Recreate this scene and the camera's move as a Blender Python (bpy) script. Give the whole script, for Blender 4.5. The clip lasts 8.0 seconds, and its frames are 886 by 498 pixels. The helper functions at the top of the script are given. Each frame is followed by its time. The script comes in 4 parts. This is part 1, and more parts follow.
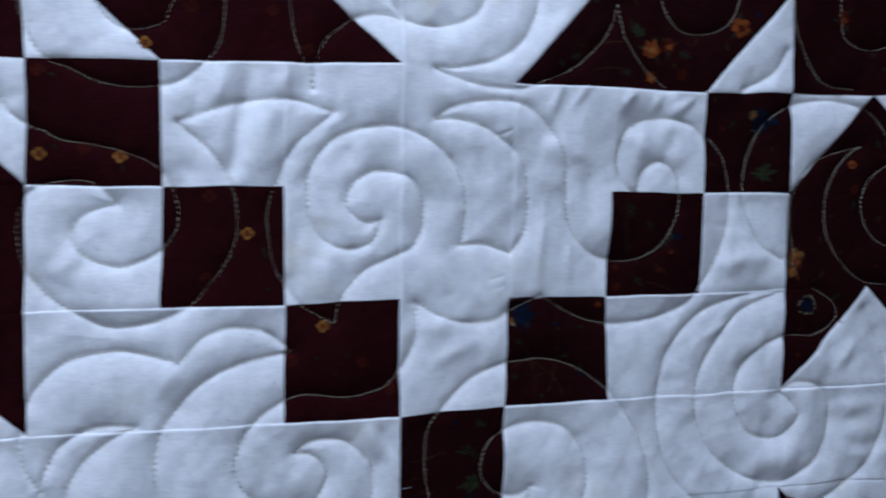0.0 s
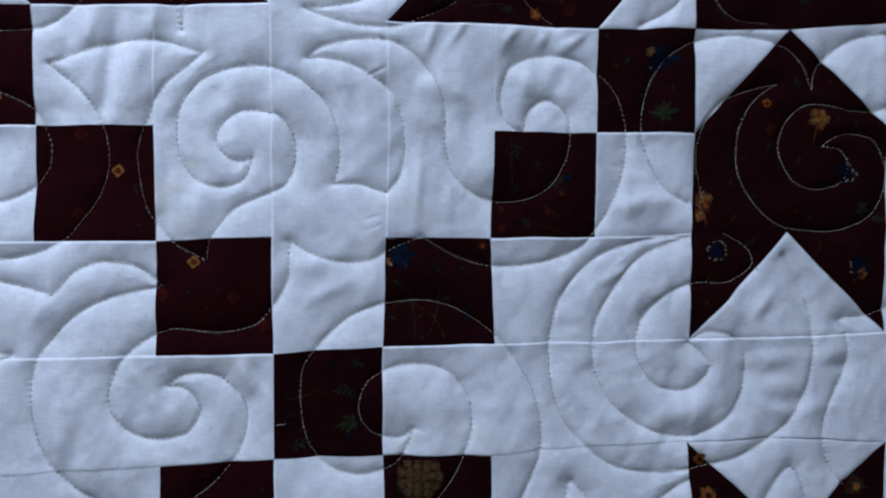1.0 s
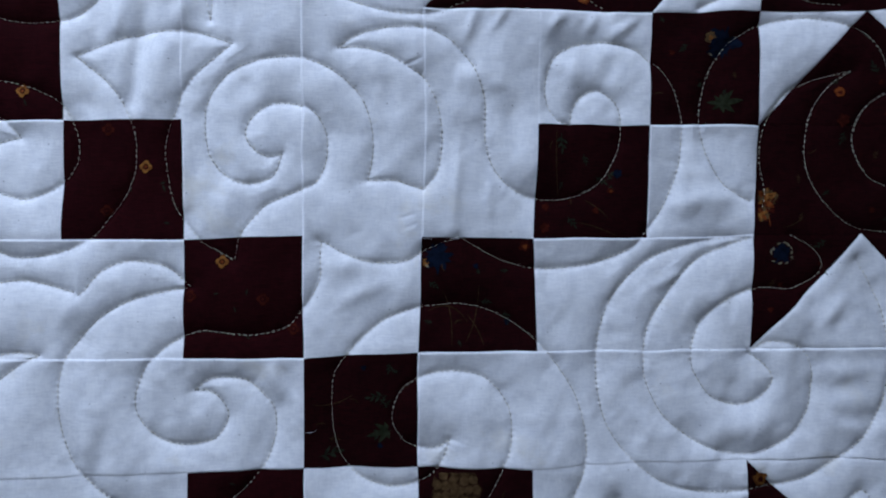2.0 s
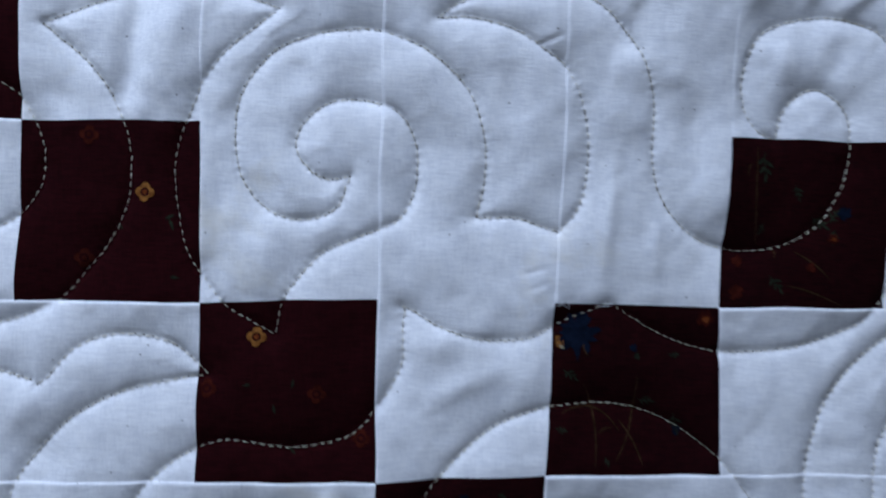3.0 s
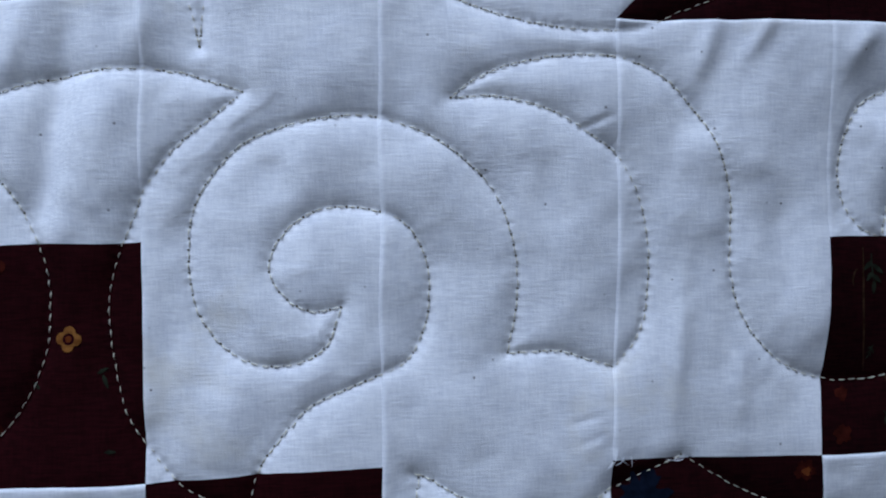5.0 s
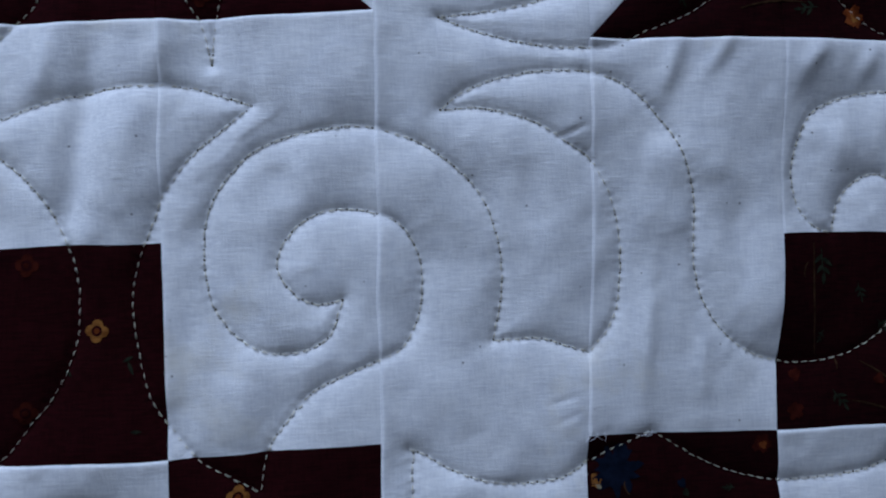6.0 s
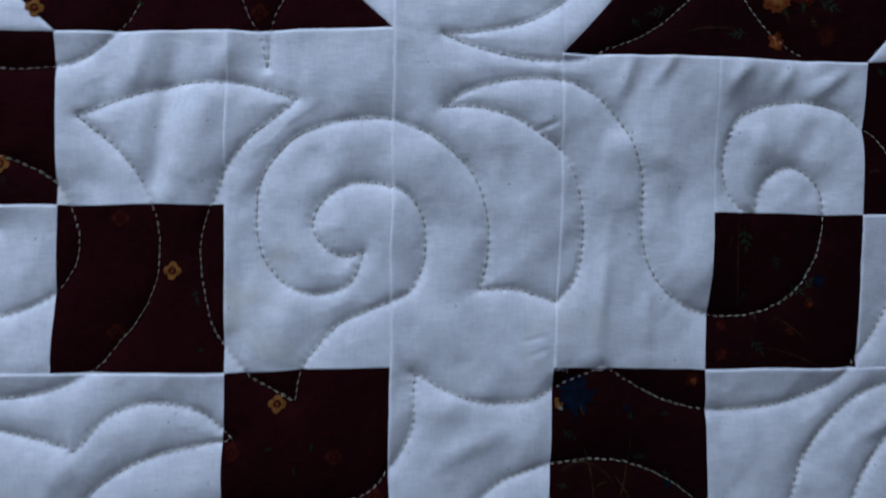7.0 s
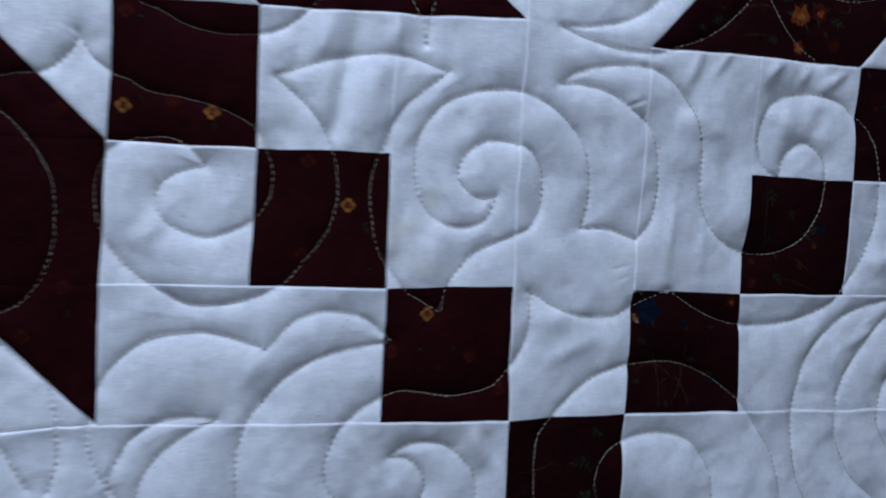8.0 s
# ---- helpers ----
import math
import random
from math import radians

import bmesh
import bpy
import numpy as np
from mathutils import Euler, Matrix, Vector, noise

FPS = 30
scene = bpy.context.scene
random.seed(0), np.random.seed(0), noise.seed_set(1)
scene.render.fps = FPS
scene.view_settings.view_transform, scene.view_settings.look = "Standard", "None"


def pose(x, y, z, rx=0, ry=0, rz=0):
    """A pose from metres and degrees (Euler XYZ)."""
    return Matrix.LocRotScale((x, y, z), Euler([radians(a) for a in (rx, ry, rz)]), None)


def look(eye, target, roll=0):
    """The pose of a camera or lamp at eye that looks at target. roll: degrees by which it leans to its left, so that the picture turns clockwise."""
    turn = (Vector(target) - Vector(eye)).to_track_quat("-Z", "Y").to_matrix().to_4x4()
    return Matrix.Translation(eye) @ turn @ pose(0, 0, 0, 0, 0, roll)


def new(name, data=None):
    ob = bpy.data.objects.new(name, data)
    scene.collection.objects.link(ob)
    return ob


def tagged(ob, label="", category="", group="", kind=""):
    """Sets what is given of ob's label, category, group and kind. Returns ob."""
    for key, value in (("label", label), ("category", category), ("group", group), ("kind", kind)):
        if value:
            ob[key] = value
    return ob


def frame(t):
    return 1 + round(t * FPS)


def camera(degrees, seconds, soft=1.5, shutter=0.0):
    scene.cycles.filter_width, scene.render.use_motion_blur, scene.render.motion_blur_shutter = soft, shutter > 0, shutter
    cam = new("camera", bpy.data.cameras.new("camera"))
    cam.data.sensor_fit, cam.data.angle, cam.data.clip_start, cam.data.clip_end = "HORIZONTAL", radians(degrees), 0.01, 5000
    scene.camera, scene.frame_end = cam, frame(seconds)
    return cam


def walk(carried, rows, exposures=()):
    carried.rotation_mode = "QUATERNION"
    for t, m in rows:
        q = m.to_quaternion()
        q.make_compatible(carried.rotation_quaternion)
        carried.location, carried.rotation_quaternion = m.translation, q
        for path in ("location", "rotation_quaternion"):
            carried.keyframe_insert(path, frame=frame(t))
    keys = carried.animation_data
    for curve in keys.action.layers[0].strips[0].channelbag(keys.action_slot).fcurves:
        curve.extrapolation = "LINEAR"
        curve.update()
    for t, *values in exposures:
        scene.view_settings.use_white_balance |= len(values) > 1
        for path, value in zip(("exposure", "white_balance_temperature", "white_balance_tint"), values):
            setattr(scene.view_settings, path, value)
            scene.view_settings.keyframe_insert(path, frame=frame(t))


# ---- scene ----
PUFF, PUCKER = 2.5, 0.62  # mm
cam = camera(60.1, 8.0, soft=2.1, shutter=0.4)
# the clip's camera meters a little darker on the way back
EXPOSURES = [(0.0, 0.97, 5370, 11), (4.7, 0.88, 5350, 11), (5.8, 0.46, 5230, 11), (6.6, 0.41, 5230, 11), (8.0, 0.72, 5330, 11)]
PATH = [
    (0, (-0.0906, -0.3353, 1.4144), (0.0326, 0.1488, 1.3917), 0.10),
    (0.2, (-0.0612, -0.3402, 1.4049), (0.0620, 0.1442, 1.3915), -0.26),
    (0.5, (-0.0253, -0.3501, 1.3999), (0.0866, 0.1369, 1.3822), -0.27),
    (0.7, (-0.0108, -0.3541, 1.3943), (0.0867, 0.1359, 1.3735), -0.36),
    (1, (0.0041, -0.3543, 1.3826), (0.0727, 0.1407, 1.3651), -0.33),
    (1.2, (0.0074, -0.3521, 1.3801), (0.0624, 0.1444, 1.3574), -0.21),
    (2.3, (0.0145, -0.3087, 1.3856), (0.0448, 0.1900, 1.3671), 0.06),
    (2.5, (-0.0030, -0.2786, 1.3851), (0.0294, 0.2201, 1.3717), 0.61),
    (2.7, (-0.0107, -0.2486, 1.3900), (0.0213, 0.2503, 1.3802), 0.68),
    (3, (-0.0200, -0.2203, 1.3980), (0.0104, 0.2785, 1.3827), 0.95),
    (3.3, (-0.0261, -0.2068, 1.4096), (0.0016, 0.2925, 1.4067), 0.58),
    (3.5, (-0.0257, -0.1925, 1.4145), (0.0034, 0.3067, 1.4115), 0.22),
    (4, (-0.0219, -0.1673, 1.4212), (0.0098, 0.3317, 1.4219), 0.04),
    (4.5, (-0.0238, -0.1671, 1.4211), (0.0112, 0.3316, 1.4292), -0.40),
    (5.8, (-0.0256, -0.1789, 1.4266), (0.0219, 0.3188, 1.4195), -1.35),
    (6, (-0.0260, -0.1857, 1.4253), (0.0195, 0.3122, 1.4202), -1.32),
    (6.5, (-0.0264, -0.2011, 1.4235), (0.0140, 0.2973, 1.4186), -0.98),
    (7, (-0.0273, -0.2369, 1.4158), (0.0115, 0.2616, 1.4102), 0.39),
    (7.3, (-0.0316, -0.2444, 1.4001), (0.0050, 0.2542, 1.4024), 0.84),
    (7.5, (-0.0383, -0.2536, 1.4007), (0.0006, 0.2449, 1.3974), 0.95),
    (7.7, (-0.0586, -0.2667, 1.3936), (0.0025, 0.2295, 1.3886), 1.22),
    (7.9, (-0.0942, -0.2806, 1.3924), (-0.0057, 0.2114, 1.3890), 1.66),
    (8, (-0.1170, -0.2885, 1.3993), (-0.0104, 0.1998, 1.3846), 1.93),
]
walk(cam, [(t, look(eye, target, roll)) for t, eye, target, roll in PATH], exposures=EXPOSURES)

# ---- daylight: a cloudy sky, and an area lamp added in an unseen roof opening ----
SUN = Vector((-0.45, 0.70, 0.80)).normalized()  # behind the wall that the quilt hangs on
world = bpy.data.worlds.new("sky")
scene.world = world
world.use_nodes = True
wn = world.node_tree
sky = wn.nodes.new("ShaderNodeTexSky")
sky.sky_type, sky.sun_disc = "NISHITA", False
sky.sun_elevation = math.asin(SUN.z)
sky.sun_rotation = math.atan2(SUN.x, SUN.y)
wn.links.new(sky.outputs[0], wn.nodes["Background"].inputs[0])
wn.nodes["Background"].inputs[1].default_value = 0.08
sun = new("sun", bpy.data.lights.new("sun", "SUN"))
sun.data.energy, sun.data.angle, sun.data.color = 1.2, radians(12), (1.0, 0.96, 0.9)
sun.matrix_world = look(SUN * 10, (0, 0, 0))
# the added, unseen opening in the low ceiling: left, right, front, back
HIGH = 2.25
OPENING = (-0.86, 0.10, -0.86, -0.20)
# added area lamp: lights the quilt from above and falls off to the right
glow = new("added_daylight", bpy.data.lights.new("added_daylight", "AREA"))
glow.data.shape, glow.data.size, glow.data.size_y = "RECTANGLE", OPENING[1] - OPENING[0] - 0.02, OPENING[3] - OPENING[2] - 0.02
glow.data.energy, glow.data.color = 9.8, (0.86, 0.905, 1.0)
glow.matrix_world = pose((OPENING[0] + OPENING[1]) / 2, (OPENING[2] + OPENING[3]) / 2, HIGH + 0.01, 0, 0, 0)


# ---- materials ----
class Nodes:
    """Short hand for building a node material."""

    def __init__(self, name, rough=0.9, spec=0.2):
        self.mat = bpy.data.materials.new(name)
        self.mat.use_nodes = True
        self.tree = self.mat.node_tree
        self.bsdf = self.tree.nodes["Principled BSDF"]
        self.bsdf.inputs["Roughness"].default_value = rough
        self.bsdf.inputs["Specular IOR Level"].default_value = spec

    def add(self, kind, **values):
        node = self.tree.nodes.new("ShaderNode" + kind)
        for key, value in values.items():
            node.inputs[key.replace("_", " ")].default_value = value
        return node

    def link(self, a, b):
        self.tree.links.new(a, b)

    def noise(self, scale, stretch=(1, 1, 1), detail=3.0, rough=0.55):
        where, mapping = self.add("TexCoord"), self.add("Mapping", Scale=stretch)
        self.link(where.outputs["Object"], mapping.inputs[0])
        tex = self.add("TexNoise", Scale=scale, Detail=detail, Roughness=rough)
        self.link(mapping.outputs[0], tex.inputs[0])
        return tex.outputs["Fac"]

    def ramp(self, fac, stops):
        node = self.add("ValToRGB")
        ends = node.color_ramp.elements
        while len(ends) < len(stops):
            ends.new(0.5)
        for end, (at, colour) in zip(ends, stops):
            end.position, end.color = at, (*colour, 1)
        self.link(fac, node.inputs[0])
        return node.outputs[0]

    def mix(self, a, b, fac, kind="MIX"):
        node = self.tree.nodes.new("ShaderNodeMixRGB")
        node.blend_type = kind
        for socket, value in zip(node.inputs, (fac, a, b)):
            if isinstance(value, (int, float)):
                socket.default_value = value
            elif isinstance(value, tuple):
                socket.default_value = (*value, 1)
            else:
                self.link(value, socket)
        return node.outputs[0]

    def bump(self, height, strength, distance, under=None):
        node = self.add("Bump", Strength=strength, Distance=distance)
        self.link(height, node.inputs["Height"])
        if under:
            self.link(under, node.inputs["Normal"])
        return node.outputs[0]

    def done(self, colour, normal=None):
        if isinstance(colour, tuple):
            self.bsdf.inputs["Base Color"].default_value = (*colour, 1)
        else:
            self.link(colour, self.bsdf.inputs["Base Color"])
        if normal:
            self.link(normal, self.bsdf.inputs["Normal"])
        return self.mat


def cotton(name, tones, stain=None, slubs=None, weave=0.5, spec=0.03):
    """Plain-woven cotton: warp and weft threads, slubs, faint blotches."""
    n = Nodes(name, 0.95, spec)
    weft = n.noise(1300, (0.16, 1, 1.6), 3, 0.6)
    warp = n.noise(1300, (1.6, 1, 0.16), 3, 0.6)
    threads = n.mix(weft, warp, 0.35)
    blot = n.noise(38, detail=4)
    colour = n.ramp(threads, [(0.38, tones[0]), (0.60, tones[1])])
    colour = n.mix(colour, n.ramp(n.noise(170, (1, 1, 0.7), 4), [(0.32, (0.91, 0.915, 0.93)), (0.6, (1, 1, 1))]), 1.0, "MULTIPLY")
    colour = n.mix(colour, n.ramp(blot, [(0.3, (0.90, 0.90, 0.90)), (0.7, (1, 1, 1))]), 1.0, "MULTIPLY")
    if stain:
        spots = n.ramp(n.noise(24, detail=5, rough=0.6), [(0.60, (0, 0, 0)), (0.78, (1, 1, 1))])
        colour = n.mix(colour, stain, spots)
    if slubs:
        where, apart, flat = n.add("TexCoord"), n.add("SeparateXYZ"), n.add("CombineXYZ")
        n.link(where.outputs["Object"], apart.inputs[0])
        n.link(apart.outputs["X"], flat.inputs["X"])
        n.link(apart.outputs["Z"], flat.inputs["Y"])
        for scale, size, rare in ((120.0, 0.036, 0.74), (55.0, 0.020, 0.58)):  # small neps and a few larger ones
            cells = n.add("TexVoronoi", Scale=scale)
            cells.voronoi_dimensions = "2D"
            n.link(flat.outputs[0], cells.inputs["Vector"])
            near = n.ramp(cells.outputs["Distance"], [(0.5 * size, (1, 1, 1)), (size, (0, 0, 0))])
            few = n.ramp(cells.outputs["Color"], [(rare, (0, 0, 0)), (rare + 0.15, (0.8, 0.8, 0.8))])
            colour = n.mix(colour, slubs, n.mix(near, few, 1.0, "MULTIPLY"))
    normal = n.bump(threads, weave, 0.00025)
    normal = n.bump(n.noise(160, (1, 1, 0.6), 4), 0.35, 0.0009, normal)
    return n.done(colour, normal)


def ink(name, a, b):
    n = Nodes(name, 0.95, 0.03)
    tone = n.ramp(n.noise(420, detail=3), [(0.35, a), (0.65, b)])
    return n.done(tone, n.bump(n.noise(900, (0.3, 1, 1.6), 2), 0.4, 0.0002))


WHITE = cotton("white_cotton", ((0.725, 0.73, 0.74), (0.865, 0.865, 0.855)), (0.66, 0.62, 0.52), (0.14, 0.13, 0.12), 0.6, 0.1)
MAROON = cotton("maroon_cotton", ((0.010, 0.0015, 0.0021), (0.021, 0.0028, 0.0038)), weave=0.5)
WINE = cotton("dark_wine_cotton", ((0.0068, 0.0013, 0.0018), (0.0165, 0.0024, 0.0032)), weave=0.5)
THREAD = ink("cream_thread", (0.52, 0.48, 0.35), (0.68, 0.64, 0.49))
# dark tone painting the shade inside the needle holes
HOLE_SHADE = ink("needle_hole_shade", (0.10, 0.09, 0.06), (0.17, 0.155, 0.11))
CREAM = ink("cream_ink", (0.09, 0.075, 0.045), (0.20, 0.17, 0.11))
ORANGE = ink("orange_ink", (0.075, 0.016, 0.004), (0.15, 0.040, 0.010))
RUST = ink("rust_ink", (0.020, 0.003, 0.002), (0.042, 0.007, 0.004))
GOLD = ink("gold_ink", (0.10, 0.036, 0.008), (0.21, 0.090, 0.020))
GREEN = ink("green_ink", (0.009, 0.010, 0.006), (0.020, 0.024, 0.014))
BLUE = ink("blue_ink", (0.0018, 0.003, 0.0068), (0.0045, 0.007, 0.0155))
TAN = ink("tan_ink", (0.035, 0.020, 0.008), (0.085, 0.050, 0.021))
LEAF = ink("leaf_green_ink", (0.011, 0.013, 0.006), (0.025, 0.028, 0.014))
BROWN = ink("brown_ink", (0.014, 0.007, 0.003), (0.040, 0.021, 0.010))

n = Nodes("plaster", 0.9, 0.2)
PLASTER = n.done(n.ramp(n.noise(6, detail=6), [(0.3, (0.26, 0.25, 0.24)), (0.7, (0.33, 0.32, 0.30))]), n.bump(n.noise(90, detail=5), 0.4, 0.004))
n = Nodes("ground", 0.95, 0.2)
EARTH = n.done(n.ramp(n.noise(3, detail=8), [(0.3, (0.07, 0.07, 0.06)), (0.7, (0.13, 0.12, 0.11))]), n.bump(n.noise(60, detail=6), 0.6, 0.01))


# ---- wall and ground ----
def block(name, lo, hi, material):
    bm = bmesh.new()
    bmesh.ops.create_cube(bm, size=1)
    for v in bm.verts:
        v.co = [l + (c + 0.5) * (h - l) for c, l, h in zip(v.co, lo, hi)]
    me = bpy.data.meshes.new(name)
    bm.to_mesh(me)
    bm.free()
    me.materials.append(material)
    return new(name, me)


BACK = 0.0095  # the wall's face, against which the quilt hangs
tagged(block("ground", (-300, -300, -0.2), (300, 300, 0), EARTH), "grey trodden open ground", "ground", kind="structure")
SIDE, FRONT = 1.7, -2.3
tagged(block("floor", (-SIDE, FRONT, 0.004), (SIDE, BACK, 0.03), EARTH), "plain grey floor", "floor", kind="structure")
tagged(block("wall_back", (-SIDE - 0.15, BACK, 0), (SIDE + 0.15, 0.16, HIGH), PLASTER), "plain plastered wall behind the quilt", "wall", kind="structure")
tagged(block("wall_left", (-SIDE - 0.15, FRONT, 0), (-SIDE, BACK, HIGH), PLASTER), "plain plastered wall", "wall", kind="structure")
tagged(block("wall_right", (SIDE, FRONT, 0), (SIDE + 0.15, BACK, HIGH), PLASTER), "plain plastered wall", "wall", kind="structure")
tagged(block("wall_front", (-SIDE - 0.15, FRONT - 0.15, 0), (SIDE + 0.15, FRONT, HIGH), PLASTER), "plain plastered wall", "wall", kind="structure")


def pierced_slab(name, xs, ys, z0, z1, material):
    """A level slab with one rectangular opening through its middle field."""
    bm = bmesh.new()
    grid = {(i, j, k): bm.verts.new((xs[i], ys[j], z)) for i in range(4) for j in range(4) for k, z in enumerate((z0, z1))}
    for i in range(3):
        for j in range(3):
            if (i, j) != (1, 1):
                for k in (0, 1):
                    bm.faces.new([grid[q] for q in ((i, j, k), (i + 1, j, k), (i + 1, j + 1, k), (i, j + 1, k))])
    rim = [(i, 0) for i in range(4)] + [(3, j) for j in (1, 2, 3)] + [(i, 3) for i in (2, 1, 0)] + [(0, j) for j in (2, 1)]
    for loop in (rim, [(1, 1), (2, 1), (2, 2), (1, 2)]):
        for (i, j), (p, q) in zip(loop, loop[1:] + loop[:1]):
            bm.faces.new([grid[c] for c in ((i, j, 0), (p, q, 0), (p, q, 1), (i, j, 1))])
    bmesh.ops.recalc_face_normals(bm, faces=bm.faces)
    me = bpy.data.meshes.new(name)
    bm.to_mesh(me)
    bm.free()
    me.materials.append(material)
    return new(name, me)


# unseen ceiling, added to hold the opening and shape the light
tagged(pierced_slab("ceiling", (-SIDE - 0.15, OPENING[0], OPENING[1], SIDE + 0.15), (FRONT - 0.15, OPENING[2], OPENING[3], 0.16), HIGH, HIGH + 0.18, PLASTER), "unseen plain plastered ceiling with an added opening for the daylight lamp", "ceiling", kind="structure")

# ---- the quilt's plan ----
# Two-inch squares; u counts columns to the right, v counts rows down.
SQ = 0.0508
MID_U, MID_V, MID_Z = 3.5, 1.5, 1.40
U0, U1, V0, V1 = -11, 18, -11, 18
NEAR = (-3, 12, -3, 8)


def place(u, v, y):
    return (u - MID_U) * SQ, y, MID_Z - (v - MID_V) * SQ


# How far the seam crossings lie off the even plan, in mm to the right and up: row -> column -> (right, up)
SLIPS = {
    0: {0: (3.2, -0.6), 1: (1.9, 1.2), 2: (1.2, 2.4), 3: (0.9, 4.2), 4: (2.3, -2.4), 5: (1.8, -1.9), 6: (1.3, -2.0), 8: (-1.8, 0.4), 9: (0, 5)},
    1: {0: (1.5, 0), 1: (2.1, 0.0), 2: (0.7, 1.1), 3: (0.4, 0.3), 4: (2.4, 0.2), 5: (1.7, -0.3), 6: (1.1, -0.4), 7: (0.5, 0), 9: (0.8, 3.5)},
    2: {0: (0.5, 0.4), 1: (0.9, 0.4), 2: (1.0, 0.3), 3: (0.0, 2.0), 4: (1.4, 1.0), 5: (0.3, 0.3), 6: (1.3, 0.2), 7: (-1.0, 1.5), 8: (-1.4, 1.8), 9: (1, 1.5)},
    3: {-1: (0, -3.0), 0: (0, 1.0), 2: (-0.6, -0.2), 3: (0.1, -0.8), 4: (-0.7, 0.9), 5: (1.9, 0.7), 7: (-1.1, 0.3), 9: (1.4, 1.1)},
    4: {2: (0.9, 0.4), 3: (0, 1.4), 4: (-1.1, 0.5), 5: (-0.6, -1.3), 7: (-2.5, -0.1), 9: (1.7, -4.4)},
}
slip = np.zeros((V1 - V0 + 2, U1 - U0 + 2, 2))
for row, cols in SLIPS.items():
    for col, (dx, dz) in cols.items():
        slip[row - V0, col - U0] = dx / 50.8, -dz / 50.8


lattice = np.random.RandomState(5).rand(256, 256)


def grain(x, y, seed=0):
    """Smooth value noise, -1 to 1, for whole arrays."""
    x, y = np.asarray(x, float) + 17.3 * seed + 400, np.asarray(y, float) + 9.7 * seed + 400
    i, j = np.floor(x).astype(int), np.floor(y).astype(int)
    f, g = x - i, y - j
    f, g = f * f * (3 - 2 * f), g * g * (3 - 2 * g)
    a, b = lattice[i % 256, j % 256], lattice[(i + 1) % 256, j % 256]
    c, d = lattice[i % 256, (j + 1) % 256], lattice[(i + 1) % 256, (j + 1) % 256]
    return 2 * ((a * (1 - f) + b * f) * (1 - g) + (c * (1 - f) + d * f) * g) - 1


def settle(c, r):
    """From the even plan to the place where hand piecing has put it."""
    i = np.clip(np.floor(c).astype(int), U0, U1 - 1)
    j = np.clip(np.floor(r).astype(int), V0, V1 - 1)
    f, g = (c - i)[..., None], (r - j)[..., None]
    i, j = i - U0, j - V0
    s = (slip[j, i] * (1 - f) + slip[j, i + 1] * f) * (1 - g) + (slip[j + 1, i] * (1 - f) + slip[j + 1, i + 1] * f) * g
    return c + s[..., 0] + 0.008 * grain(c * 3.1, r * 3.1, 3), r + s[..., 1] + 0.008 * grain(c * 3.1, r * 3.1, 4)


# ---- quilting lines: free swirls sewn through all layers ----
LINES = []


def quilt_line(*points):
    """A sewn line that flows through the given turns of the drawing."""
    p = np.array([points[0], *points, points[-1]], float)
    out = []
    for a, b, c, d in zip(p, p[1:], p[2:], p[3:]):
        steps = max(2, int(np.linalg.norm(c - b) / 0.015))
        t = np.linspace(0, 1, steps, endpoint=False)[:, None]
        out.append(0.5 * (2 * b + (c - a) * t + (2 * a - 5 * b + 4 * c - d) * t**2 + (3 * b - a - 3 * c + d) * t**3))
    LINES.append(np.concatenate([*out, p[-1:]]))


quilt_line((2.84, 1.27), (2.73, 1.29), (2.63, 1.25), (2.55, 1.16), (2.54, 1.06), (2.61, 0.94), (2.73, 0.86), (2.85, 0.84), (3.00, 0.86), (3.12, 0.92), (3.20, 1.05), (3.22, 1.17), (3.21, 1.32), (3.16, 1.45), (3.09, 1.53), (2.87, 1.62), (2.70, 1.70), (2.58, 1.82), (2.48, 1.96), (2.43, 2.17))
quilt_line((2.43, 2.17), (2.29, 2.09), (2.16, 2.01), (2.03, 1.85), (1.94, 1.70), (1.89, 1.48), (1.87, 1.25), (1.90, 1.08), (1.96, 0.93), (2.04, 0.74), (2.15, 0.59), (2.29, 0.47), (2.44, 0.35))
quilt_line((2.44, 0.35), (2.29, 0.30), (2.12, 0.26), (1.89, 0.26), (1.66, 0.29), (1.43, 0.36), (1.29, 0.41), (1.16, 0.47))
quilt_line((1.16, 0.47), (1.27, 0.56), (1.38, 0.65), (1.50, 0.80), (1.58, 0.98), (1.62, 1.11), (1.63, 1.31), (1.60, 1.48), (1.52, 1.65), (1.39, 1.82), (1.26, 1.97), (1.04, 2.08), (0.82, 2.13), (0.61, 2.13), (0.45, 2.06), (0.26, 1.94), (0.12, 1.81), (0.02, 1.67), (-0.03, 1.49), (-0.04, 1.31), (-0.01, 1.18), (0.06, 1.05), (0.20, 0.98), (0.30, 0.96), (0.42, 0.95), (0.55, 0.99), (0.63, 1.07), (0.69, 1.13))
quilt_line((0.69, 1.14), (0.54, 1.18), (0.42, 1.25), (0.36, 1.36), (0.39, 1.49), (0.50, 1.59), (0.70, 1.65), (0.88, 1.60), (1.01, 1.53), (1.09, 1.44), (1.15, 1.32), (1.16, 1.15), (1.12, 1.02), (1.04, 0.87), (0.93, 0.79), (0.72, 0.71), (0.47, 0.66), (0.31, 0.64), (0.17, 0.57), (0.07, 0.53), (-0.06, 0.43), (-0.15, 0.28))
quilt_line((-0.15, 0.28), (-0.19, 0.38), (-0.26, 0.46), (-0.38, 0.55), (-0.57, 0.58), (-0.84, 0.68))
